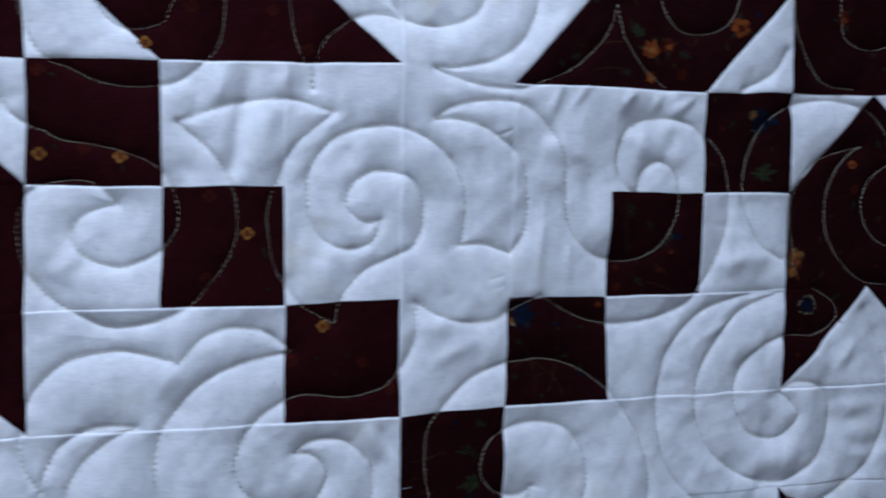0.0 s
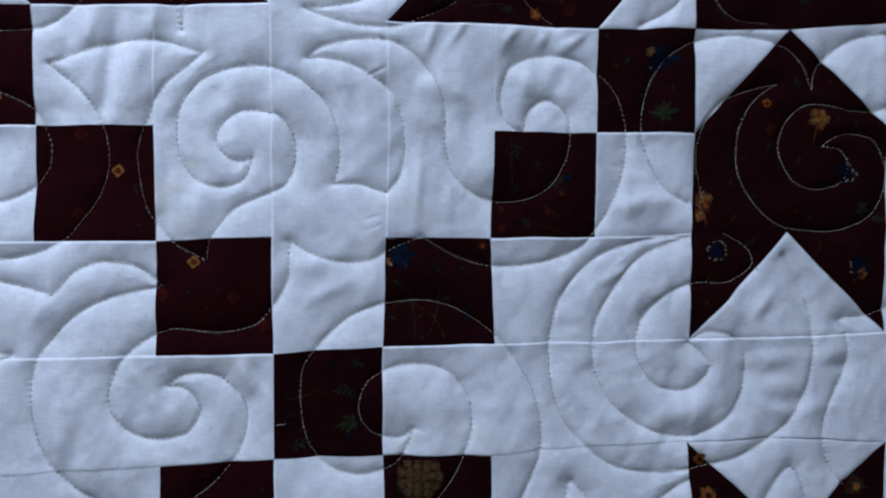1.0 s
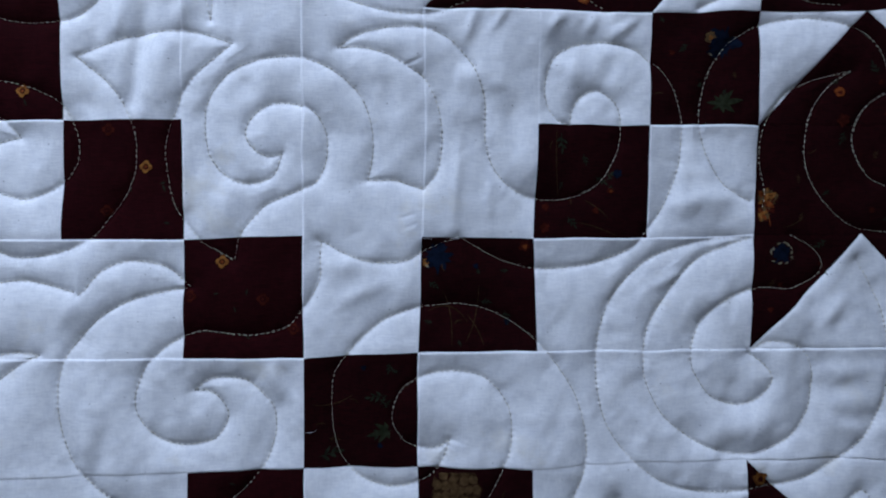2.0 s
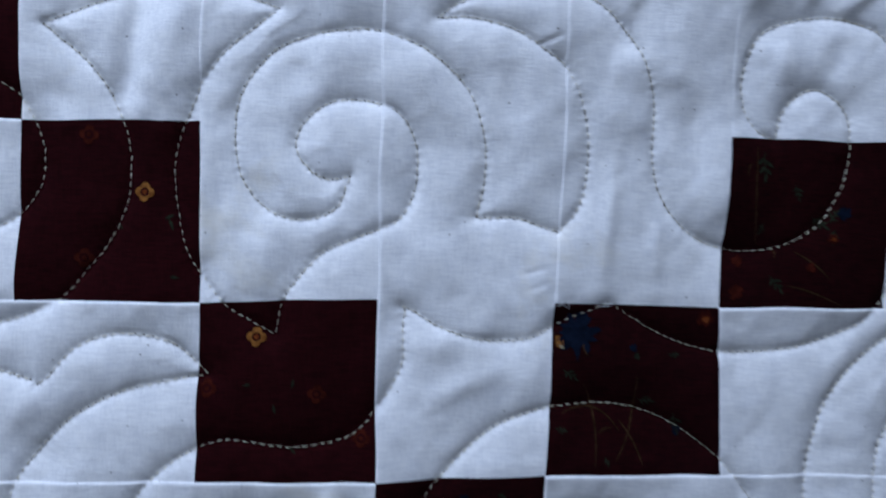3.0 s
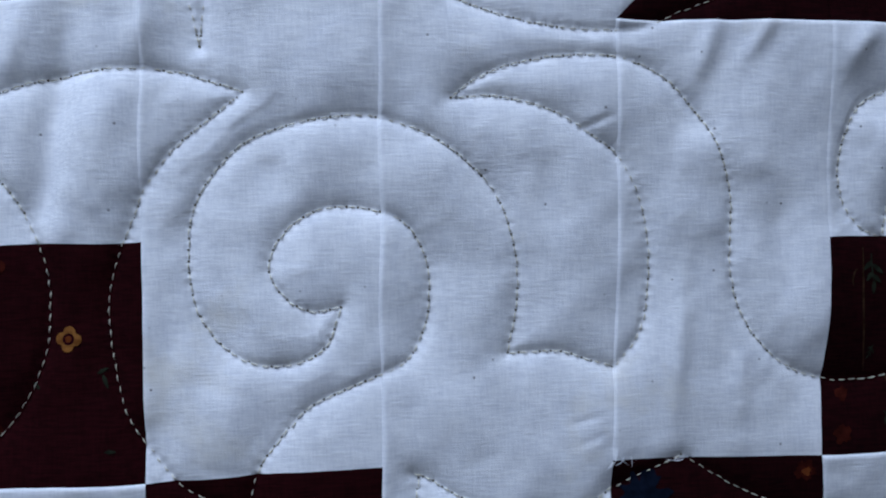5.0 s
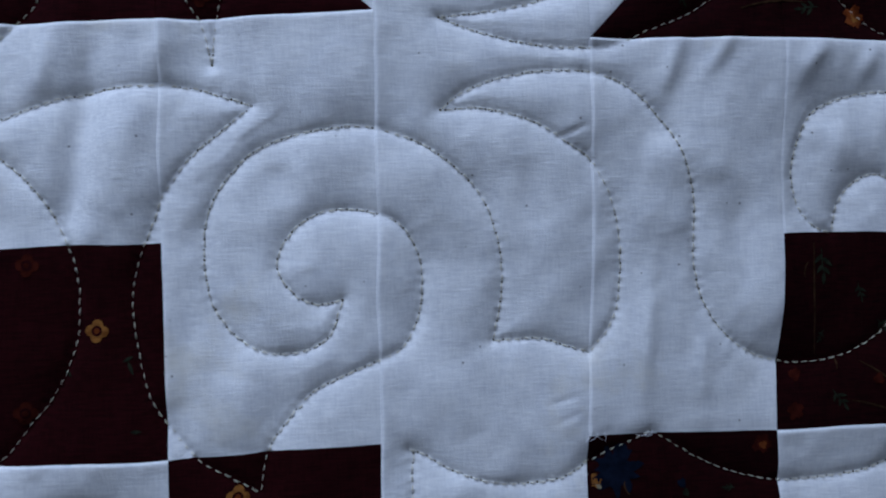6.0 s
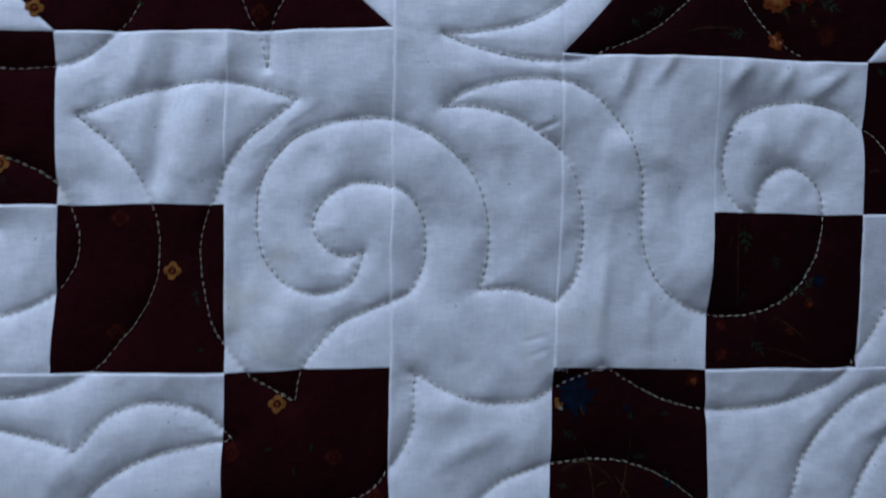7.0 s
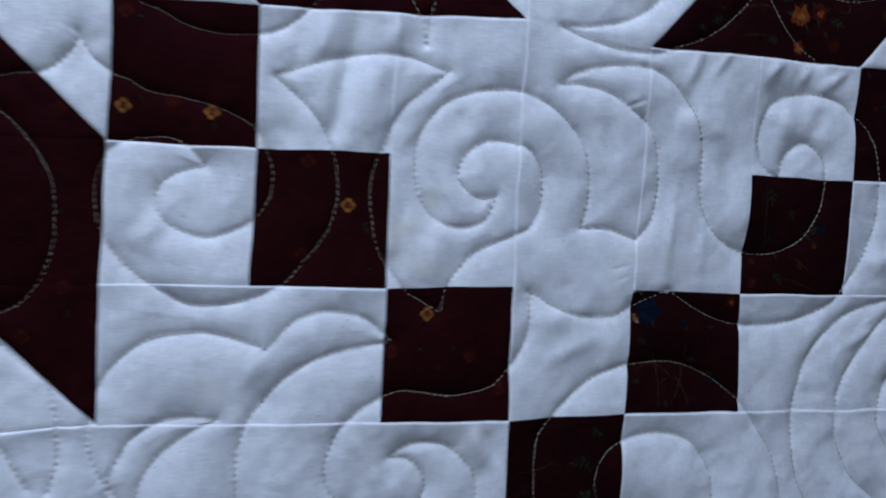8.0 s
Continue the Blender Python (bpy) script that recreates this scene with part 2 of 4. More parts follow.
quilt_line((-0.77, 0.75), (-0.62, 0.85), (-0.49, 0.98), (-0.39, 1.12), (-0.31, 1.29), (-0.29, 1.48), (-0.30, 1.72), (-0.37, 1.95), (-0.51, 2.14), (-0.75, 2.26))
quilt_line((2.84, 1.27), (2.78, 1.43), (2.68, 1.50), (2.56, 1.52), (2.43, 1.49), (2.32, 1.41), (2.25, 1.31), (2.21, 1.18), (2.20, 1.02), (2.22, 0.86), (2.29, 0.72), (2.42, 0.58), (2.56, 0.51), (2.72, 0.47), (2.93, 0.45), (3.08, 0.48), (3.25, 0.55), (3.41, 0.67), (3.52, 0.80), (3.58, 0.96), (3.61, 1.13), (3.60, 1.31), (3.56, 1.49))
quilt_line((3.56, 1.49), (3.66, 1.49), (3.80, 1.49), (3.92, 1.53), (4.04, 1.57))
quilt_line((4.04, 1.57), (4.15, 1.43), (4.19, 1.27), (4.20, 1.09), (4.17, 0.88), (4.11, 0.73), (4.04, 0.62), (3.93, 0.54), (3.79, 0.45), (3.65, 0.40), (3.48, 0.37), (3.32, 0.38))
quilt_line((3.32, 0.38), (3.44, 0.29), (3.62, 0.23), (3.83, 0.20), (4.04, 0.21), (4.22, 0.27), (4.36, 0.39), (4.47, 0.53), (4.54, 0.70), (4.57, 0.84), (4.57, 1.09), (4.59, 1.23), (4.64, 1.37), (4.73, 1.49), (4.84, 1.58), (4.99, 1.64), (5.17, 1.66), (5.39, 1.62), (5.58, 1.51), (5.70, 1.33), (5.76, 1.15), (5.77, 1.03), (5.75, 0.88), (5.68, 0.78), (5.55, 0.71), (5.42, 0.76), (5.34, 0.87), (5.32, 1.00))
quilt_line((5.31, 1.01), (5.20, 0.96), (5.12, 0.85), (5.09, 0.70), (5.12, 0.54), (5.19, 0.41), (5.32, 0.34), (5.52, 0.30), (5.71, 0.31), (5.90, 0.36), (6.01, 0.45), (6.11, 0.51), (6.22, 0.66), (6.30, 0.87), (6.32, 1.03), (6.29, 1.37), (6.17, 1.69), (6.00, 1.96), (5.87, 2.09), (5.62, 2.19), (5.40, 2.24), (5.08, 2.26), (4.87, 2.23), (4.63, 2.14), (4.35, 1.97))
quilt_line((4.35, 1.97), (4.18, 2.04), (4.04, 2.10), (3.89, 2.18), (3.70, 2.20), (3.53, 2.18), (3.34, 2.11), (3.21, 2.03), (3.14, 2.01))
quilt_line((3.16, 2.02), (3.15, 2.14), (3.15, 2.31), (3.09, 2.46), (3.01, 2.58), (2.87, 2.74), (2.67, 2.80), (2.48, 2.81), (2.28, 2.78), (2.14, 2.77), (1.99, 2.82), (1.87, 2.89), (1.75, 2.99), (1.66, 3.11), (1.59, 3.31), (1.60, 3.46), (1.69, 3.61), (1.83, 3.71), (2.02, 3.75), (2.22, 3.71), (2.32, 3.61), (2.36, 3.49), (2.30, 3.36), (2.20, 3.29), (2.08, 3.28))
quilt_line((2.08, 3.28), (2.18, 3.20), (2.32, 3.17), (2.52, 3.20), (2.66, 3.32), (2.75, 3.45), (2.76, 3.65), (2.70, 3.86), (2.63, 3.98), (2.50, 4.13), (2.35, 4.25), (2.16, 4.35), (1.91, 4.43), (1.58, 4.34), (1.44, 4.25), (1.30, 4.15), (1.16, 4.01), (1.07, 3.89), (0.98, 3.63), (0.95, 3.38), (0.96, 3.19), (1.02, 2.99), (1.14, 2.82), (1.29, 2.66), (1.48, 2.54), (1.67, 2.47), (1.90, 2.42), (2.07, 2.40))
quilt_line((2.07, 2.40), (1.91, 2.25), (1.77, 2.19), (1.58, 2.17), (1.41, 2.21), (1.29, 2.29), (1.20, 2.40), (1.13, 2.46))
quilt_line((1.10, 2.43), (0.86, 2.36), (0.69, 2.33), (0.48, 2.35), (0.32, 2.39), (0.19, 2.48), (0.07, 2.61), (0.00, 2.74))
quilt_line((0.81, 2.96), (0.64, 2.94), (0.43, 2.97), (0.26, 3.07), (0.16, 3.20), (0.09, 3.38), (0.04, 3.65))
quilt_line((0.81, 2.96), (0.60, 3.07), (0.43, 3.20), (0.32, 3.35), (0.27, 3.49), (0.25, 3.71))
quilt_line((-0.05, 2.95), (-0.06, 3.12), (-0.01, 3.28), (0.07, 3.41), (0.18, 3.57))
quilt_line((-0.61, 2.43), (-0.41, 2.61), (-0.31, 2.72), (-0.26, 3.00), (-0.26, 3.27), (-0.31, 3.47))
quilt_line((-0.81, 2.91), (-0.60, 3.15), (-0.53, 3.27), (-0.44, 3.43))
quilt_line((4.26, 3.76), (4.15, 3.82), (4.02, 3.82), (3.87, 3.76), (3.77, 3.61), (3.77, 3.46), (3.85, 3.30), (3.98, 3.21), (4.13, 3.16), (4.34, 3.15), (4.55, 3.20), (4.68, 3.31), (4.78, 3.47), (4.81, 3.63), (4.80, 3.84), (4.74, 4.00), (4.65, 4.20), (4.49, 4.41), (4.22, 4.61))
quilt_line((4.26, 3.76), (4.20, 3.92), (4.10, 4.06), (3.91, 4.14), (3.71, 4.15), (3.50, 4.07), (3.38, 3.96), (3.30, 3.83), (3.25, 3.62), (3.24, 3.36), (3.26, 3.16), (3.35, 3.02), (3.52, 2.83), (3.72, 2.68), (3.98, 2.59), (4.14, 2.57), (4.34, 2.56), (4.55, 2.60), (4.76, 2.69), (4.97, 2.84), (5.13, 3.00), (5.29, 3.22), (5.40, 3.43), (5.48, 3.76), (5.47, 4.03), (5.37, 4.29), (5.24, 4.55))
quilt_line((6.96, 3.03), (7.10, 3.13), (7.18, 3.27), (7.10, 3.41), (6.96, 3.49), (6.79, 3.49), (6.62, 3.42), (6.51, 3.28), (6.44, 3.12), (6.45, 2.93), (6.53, 2.74), (6.70, 2.58), (6.90, 2.48), (7.07, 2.44), (7.30, 2.45), (7.44, 2.41), (7.58, 2.32), (7.62, 2.22), (7.52, 2.08), (7.32, 1.97))
quilt_line((6.96, 3.03), (7.10, 2.94), (7.24, 2.93), (7.42, 2.98), (7.53, 3.12), (7.55, 3.31), (7.51, 3.56), (7.37, 3.78), (7.14, 3.91), (6.91, 3.95), (6.65, 3.90), (6.40, 3.77), (6.17, 3.57), (6.03, 3.29), (6.00, 3.08), (6.03, 2.81), (6.17, 2.55), (6.33, 2.33), (6.50, 2.17), (6.73, 2.07), (6.95, 2.00))
quilt_line((6.95, 2.00), (6.67, 2.00), (6.33, 2.07), (6.06, 2.17), (5.84, 2.35), (5.67, 2.59), (5.59, 2.85), (5.57, 3.12), (5.59, 3.39), (5.67, 3.66), (5.84, 3.91), (6.06, 4.11), (6.28, 4.23), (6.57, 4.28), (6.85, 4.28), (7.14, 4.24), (7.49, 4.17), (7.78, 4.01), (8.01, 3.83), (8.16, 3.58), (8.24, 3.31), (8.26, 3.03), (8.20, 2.69), (8.11, 2.47), (7.94, 2.19))
quilt_line((9.10, 2.72), (8.85, 2.80), (8.56, 2.84), (8.62, 2.98), (8.64, 3.21), (8.56, 3.44), (8.43, 3.68), (8.37, 3.90), (8.37, 4.10), (8.45, 4.32), (8.60, 4.50))
quilt_line((6.01, 4.59), (5.87, 4.42), (5.76, 4.34), (5.70, 4.58))
quilt_line((6.51, 4.68), (6.74, 4.49), (6.97, 4.37))
quilt_line((7.67, 4.74), (7.90, 4.38), (8.05, 4.31), (8.14, 4.48), (8.19, 4.71))
quilt_line((6.95, 1.67), (6.72, 1.53), (6.58, 1.32), (6.50, 1.11), (6.47, 0.90), (6.50, 0.69), (6.58, 0.47), (6.72, 0.29), (6.88, 0.18), (7.05, 0.11), (7.28, 0.07), (7.50, 0.06), (7.76, 0.10), (7.97, 0.19), (8.11, 0.34), (8.22, 0.57))
quilt_line((8.22, 0.57), (8.24, 0.39), (8.32, 0.28), (8.49, 0.14), (8.73, 0.04), (9.03, 0.02), (9.27, 0.15), (9.40, 0.42))
quilt_line((7.87, 0.52), (7.68, 0.55), (7.45, 0.62), (7.28, 0.70), (7.14, 0.86), (7.05, 1.08), (7.03, 1.32), (7.09, 1.59), (7.06, 1.75))
quilt_line((8.32, 1.12), (8.48, 1.02), (8.68, 1.00), (8.87, 1.06), (8.99, 1.26), (9.01, 1.50), (8.92, 1.73), (8.76, 1.87), (8.49, 1.95), (8.23, 1.95), (7.91, 1.90), (7.66, 1.72), (7.48, 1.43), (7.44, 1.15), (7.50, 0.87), (7.65, 0.65), (7.88, 0.50))
quilt_line((8.32, 1.12), (8.51, 1.15), (8.60, 1.26), (8.57, 1.44), (8.42, 1.52), (8.23, 1.54), (8.04, 1.46), (7.91, 1.26), (7.88, 1.07), (7.96, 0.87), (8.15, 0.72), (8.41, 0.72), (8.61, 0.77), (8.87, 0.77), (9.13, 0.68))
quilt_line((2.90, -0.67), (2.97, -0.56), (3.07, -0.46), (3.27, -0.42), (3.47, -0.45), (3.63, -0.51), (3.73, -0.61), (3.80, -0.76))
quilt_line((3.32, -0.06), (3.63, -0.09), (3.89, -0.17), (4.11, -0.33), (4.24, -0.57), (4.29, -0.80))
quilt_line((3.32, -0.06), (3.53, 0.02), (3.79, 0.08), (4.11, 0.09), (4.33, 0.01), (4.60, -0.11), (4.83, -0.30), (5.00, -0.51), (5.09, -0.75))
quilt_line((5.09, -0.75), (5.14, -0.47), (5.29, -0.24), (5.47, -0.07), (5.64, 0.03))
quilt_line((5.52, -0.86), (5.61, -0.66), (5.76, -0.53), (6.01, -0.52), (6.25, -0.62), (6.37, -0.82), (6.38, -0.98))
quilt_line((6.98, -1.02), (7.05, -0.58), (7.19, -0.31), (7.40, -0.10), (7.78, -0.06))
quilt_line((7.51, -1.06), (7.55, -0.67), (7.69, -0.51), (7.97, -0.47), (8.32, -0.60))
quilt_line((6.93, -0.41), (6.77, -0.18), (6.45, -0.01))
quilt_line((2.07, -0.64), (2.10, -0.34), (2.15, -0.15), (2.22, -0.02), (2.26, 0.16))
quilt_line((2.26, 0.16), (2.29, -0.07), (2.36, -0.24), (2.48, -0.36), (2.67, -0.47), (2.87, -0.50), (3.07, -0.45))
quilt_line((0.51, -0.53), (0.65, -0.34), (0.78, -0.26), (0.95, -0.27), (1.08, -0.34), (1.16, -0.55))
quilt_line((1.56, -0.60), (1.53, -0.30), (1.47, -0.12), (1.33, 0.03), (1.16, 0.15), (0.98, 0.19), (0.73, 0.20), (0.52, 0.15), (0.36, 0.07), (0.22, 0.02), (0.12, -0.09), (0.06, -0.21), (-0.02, -0.47))

# the same drawing goes on over the blocks around
FAR_LINES = []
for du in (-9, 0, 9):
    for dv in (-9, 0, 9):
        for line in LINES if du or dv else ():
            moved = line + (du, dv)
            clear = ~((moved[:, 0] > -1.1) & (moved[:, 0] < 10.2) & (moved[:, 1] > -1.25) & (moved[:, 1] < 5.2))
            runs = np.split(moved, np.flatnonzero(np.diff(clear.astype(int))) + 1)
            FAR_LINES += [run for run in runs if len(run) > 12 and not (-1.1 < run[5, 0] < 10.2 and -1.25 < run[5, 1] < 5.2)]


PITCH = 2.45 / 50.8  # one stitch


def along(line):
    return np.r_[0, np.cumsum(np.hypot(*np.diff(line, axis=0).T))]


sewn = np.concatenate([np.c_[line, along(line) + 640 * PITCH * k] for k, line in enumerate(LINES + FAR_LINES)])

# soft folds in the cloth: from, to, half width and height in mm
FOLDS = [
    ((4.70, 0.14), (5.30, 0.12), 7.0, 1.1),
    ((4.30, 0.62), (4.75, 0.66), 6.0, 0.9),
    ((4.15, 0.85), (4.65, 0.95), 6.0, 0.7),
    ((5.90, 0.10), (5.65, 0.26), 2.6, 0.9),
    ((8.05, 3.35), (8.50, 3.25), 6.0, 1.2),
    ((6.60, 3.75), (7.20, 3.70), 6.0, 0.9),
    ((7.60, 3.60), (8.00, 3.75), 4.0, 0.9),
    ((3.15, 2.25), (3.70, 2.15), 5.0, 0.8),
    ((0.20, 1.75), (0.45, 1.45), 4.0, 0.9),
    ((1.73, 0.03), (1.575, 1.00), 4.0, -2.6),
    ((1.95, 0.05), (1.80, 1.00), 6.5, 1.8),
    ((1.36, 0.10), (1.30, 0.42), 4.0, -1.0),
    ((1.20, 0.75), (1.34, 1.00), 4.0, -0.9),
    ((6.42, 2.60), (6.78, 2.50), 5.8, 0.9),
    ((7.55, 3.22), (8.15, 3.18), 4.1, 0.7),
    ((7.60, 3.36), (8.10, 3.34), 3.7, -0.5),
    ((7.65, 3.50), (8.30, 3.48), 4.8, 0.7),
    ((7.60, 3.64), (8.15, 3.66), 3.9, -0.6),
    ((8.30, 3.14), (8.85, 3.12), 5.1, 0.7),
    ((8.25, 3.30), (8.75, 3.30), 4.1, -0.6),
    ((8.10, 3.72), (8.60, 3.70), 4.6, 0.6),
    ((6.75, 3.68), (7.15, 3.62), 5.8, 0.6),
    ((6.60, 3.28), (6.95, 3.36), 5.2, -0.5),
    ((5.85, 3.50), (6.05, 3.75), 3.0, 0.4),
    ((5.95, 3.42), (6.18, 3.66), 2.8, -0.4),
    ((7.35, 2.55), (7.50, 2.80), 3.2, 0.6),
    ((7.48, 2.52), (7.62, 2.78), 3.0, -0.6),
    ((1.14, 3.45), (1.20, 3.95), 3.4, 1.0),
    ((1.34, 3.55), (1.28, 3.95), 3.2, -0.8),
    ((2.70, 3.05), (2.84, 3.38), 2.8, 0.9),
    ((2.84, 3.08), (2.96, 3.36), 2.6, -0.8),
    ((3.30, 1.60), (3.45, 1.95), 5.0, 0.9),
    ((3.20, 0.55), (3.36, 0.95), 4.5, 0.9),
    ((3.70, 0.60), (3.78, 0.95), 4.0, -0.9),
    ((5.30, 0.44), (5.36, 0.70), 3.4, 0.8),
    ((5.70, 0.40), (5.62, 0.66), 3.4, -0.8),
    ((4.78, 0.70), (4.82, 1.35), 5.0, -1.0),
    ((2.38, 1.62), (2.30, 1.95), 4.5, 0.9),
    ((2.12, 1.15), (2.10, 1.70), 3.6, -0.8),
    ((2.55, 0.62), (2.60, 0.82), 3.4, -0.8),
    ((6.30, 1.20), (6.36, 1.75), 4.0, 0.9),
    ((2.05, -0.02), (2.00, 0.22), 2.6, 0.9),
    ((1.55, 0.02), (1.48, 0.30), 2.6, 0.9),
    ((4.50, 0.02), (4.40, 0.30), 2.6, 1.0),
    ((4.75, 0.02), (4.62, 0.22), 2.2, 0.9),
    ((5.25, 0.05), (5.12, 0.22), 2.4, 0.9),
    ((5.55, 0.05), (5.45, 0.22), 2.4, 0.8),
    ((4.35, 1.10), (4.30, 1.85), 2.4, 0.8),
    ((4.62, 1.30), (4.60, 1.90), 2.6, 0.6),
    ((3.82, 1.82), (3.99, 1.77), 0.7, -0.26),
    ((3.86, 1.91), (3.99, 1.86), 0.7, -0.26),
    ((3.88, 0.52), (4.02, 0.46), 0.6, -0.5),
    ((0.95, 2.75), (1.20, 2.40), 3.4, 0.5),
    ((6.15, 1.72), (6.80, 1.62), 5.0, 1.3),
    ((7.62, 2.80), (7.85, 2.50), 3.5, 1.1),
    ((6.05, 2.45), (6.35, 2.30), 3.0, 0.9),
    ((3.30, 2.55), (3.75, 2.35), 3.5, 0.8),
]


def depth(u, v):
    """How far the cloth lies from the quilt's plane (towards the wall is plus), in metres."""
    u, v = np.asarray(u, float), np.asarray(v, float)
    near = sewn[(sewn[:, 0] > u.min() - 0.6) & (sewn[:, 0] < u.max() + 0.6) & (sewn[:, 1] > v.min() - 0.6) & (sewn[:, 1] < v.max() + 0.6)]
    d, s, pull = np.full(u.shape, 30.0), np.zeros(u.shape), np.zeros(u.shape)
    for k in range(0, len(u) if len(near) else 0, 1000):
        part_of = slice(k, k + 1000)
        gap = 50.8 * np.sqrt((u[part_of, None] - near[:, 0]) ** 2 + (v[part_of, None] - near[:, 1]) ** 2)
        at = gap.argmin(1)
        d[part_of], s[part_of] = gap[np.arange(len(at)), at], near[at, 2] * 50.8
        pull[part_of] = np.exp(-gap[:, ::2] / 3.6).sum(1) * (2 * 0.76 / 7.2)
    h = PUFF * (0.62 * np.exp(-1.5 * pull) + 0.38 * (1 - np.exp(-d / 2.2))) - 0.10 * np.exp(-d / 0.6)
    h -= 0.30 * np.exp(-d / 1.0) * (0.5 + 0.5 * np.cos(2 * np.pi * (s / 2.45 - 0.07)))  # the cloth dips at every needle hole
    crimp = np.exp(-d / 5.0) * (1 - np.exp(-d / 1.2))
    h += PUCKER * crimp * (0.75 + 0.6 * grain(u * 2.1, v * 2.1, 6)) * (0.78 * grain(s / 6.5, d / 18, 1) + 0.22 * grain(s / 3.0, d / 10, 2))
    h += 1.4 * grain(u * 0.8, v * 0.8, 7) + 0.6 * grain(u * 2.6 + 0.5 * v, v * 1.9, 8) + 0.42 * grain(u * 5.2 + 0.6 * v, v * 2.4, 11) + 0.30 * grain(u * 7 + v, v * 5, 9) + 0.11 * grain(u * 14 + 3 * v, v * 12, 10)
    h += 4.0 * np.exp(-((u - 4.1) ** 2 + (v + 0.1) ** 2) / 1.1) - 3.0 * np.exp(-((u - 6.6) ** 2 + (v - 2.4) ** 2) / 4.0)
    for (au, av), (bu, bv), wide, high in FOLDS:
        du, dv = bu - au, bv - av
        f = np.clip(((u - au) * du + (v - av) * dv) / (du * du + dv * dv), 0, 1)
        gap = 50.8**2 * ((u - au - f * du) ** 2 + (v - av - f * dv) ** 2)
        h += high * (0.25 + 3.0 * f * (1 - f)) * np.exp(-gap / wide**2)
    return (1.6 - h) / 1000


# ---- patches ----
def spaced(lo, hi, per):
    """Even steps, with finer ones beside the seams at both ends."""
    fine = np.array([0, 0.35, 0.8, 1.4]) / 50.8
    inner = np.linspace(lo + 2.1 / 50.8, hi - 2.1 / 50.8, max(2, int((hi - lo) * per)))
    return np.concatenate([lo + fine, inner, hi - fine[::-1]])


def edge_gap(c, r, corners):
    """Distance in mm to each side of a straight-sided patch."""
    out = []
    for (ac, ar), (bc, br) in zip(corners, (*corners[1:], corners[0])):
        length = math.hypot(bc - ac, br - ar)
        out.append(np.abs((c - ac) * (br - ar) - (r - ar) * (bc - ac)) / length * 50.8)
    return out


def cloth(corners, per, dark):
    """Vertices and faces of one patch, with its edges turned under at the seams."""
    if len(corners) == 4:
        xs, ys = spaced(corners[0][0], corners[2][0], per), spaced(corners[0][1], corners[2][1], per)
        c, r = (a.ravel() for a in np.meshgrid(xs, ys))
        w, h = len(xs), len(ys)
        i = (np.arange(h - 1)[:, None] * w + np.arange(w - 1)).ravel()
        faces = np.stack([i, i + w, i + w + 1, i + 1], 1).tolist()
        rim = [*range(w), *range(2 * w - 1, w * h, w), *range(w * h - 2, w * (h - 1) - 1, -1), *range(w * (h - 2), 0, -w)]
    else:
        n = max(4, int(per * 1.2))
        (ac, ar), (bc, br), (dc, dr) = corners
        ij = [(i, j) for i in range(n + 1) for j in range(n + 1 - i)]
        at = {key: k for k, key in enumerate(ij)}
        i, j = (np.array(ij).T / n).astype(float)
        c, r = ac + i * (bc - ac) + j * (dc - ac), ar + i * (br - ar) + j * (dr - ar)
        faces = []
        for a, b in ij:
            if a + b < n:
                faces.append((at[a, b], at[a + 1, b], at[a, b + 1]))
            if a + b < n - 1:
                faces.append((at[a + 1, b], at[a + 1, b + 1], at[a, b + 1]))
        rim = [*(at[k, 0] for k in range(n)), *(at[n - k, k] for k in range(n)), *(at[0, n - k] for k in range(n))]
        if (bc - ac) * (dr - ar) - (br - ar) * (dc - ac) > 0:
            faces = [f[::-1] for f in faces]
    gaps = edge_gap(c, r, corners)
    u, v = settle(c, r)
    y = depth(u, v)
    fold = np.min(gaps, axis=0)
    y = y - 0.00010 * np.exp(-(((fold - 3.0) / 2.6) ** 2))
    if len(corners) == 4:  # seams pressed to one side: one edge rolls under, the other lies flush
        top, right, bottom, left = gaps
        welt = lambda gap: (1 - np.exp(-gap / 0.45)) * np.exp(-gap / 1.9)
        upright = {3: 1.0, 2: 0.7, 4: 0.6, 5: 0.25}.get(corners[0][0] % 9, 0.5)
        raised = (0.0 if corners[0][1] % 9 == 3 and corners[0][0] % 9 in (0, 7) else upright) * welt(left)
        raised = raised + (0.0 if corners[0][1] % 9 == 4 or (corners[0][0] % 9 == 3 and corners[0][1] % 9 in (0, 7)) else 0.7) * welt(top)
        raised = raised + (0.3 if corners[2][1] % 9 == 4 else 0.0) * welt(bottom)
        y = y - (0.0002 if dark else 0.0010) * np.clip(raised, 0, 1)
    else:
        y = y + 0.0003 * np.exp(-fold / 0.6)
    x, y, z = place(u, v, y)
    verts = np.stack([x, y, z], 1)
    count = len(verts)
    many = len(rim)  # the turned-under edge has vertices of its own, so that it bends sharply
    faces = faces + [(count + k, count + (k - 1) % many, count + many + (k - 1) % many, count + many + k) for k in range(many)]
    return np.concatenate([verts, verts[rim], verts[rim] + (0, 0.0018, 0)]), faces


def raw(name, verts, faces, material, parent=None, label="", smooth=True):
    me = bpy.data.meshes.new(name)
    me.from_pydata(np.asarray(verts).tolist(), [], faces)
    me.polygons.foreach_set("use_smooth", np.full(len(me.polygons), smooth))
    me.materials.append(material)
    me.update()
    ob = new(name, me)
    ob.parent = parent
    if label:
        ob["label"] = label
    return ob


def joined(pieces):
    verts, faces, base = [], [], 0
    for v, f in pieces:
        verts.append(v)
        faces += [tuple(i + base for i in face) for face in f]
        base += len(v)
    return np.concatenate(verts), faces


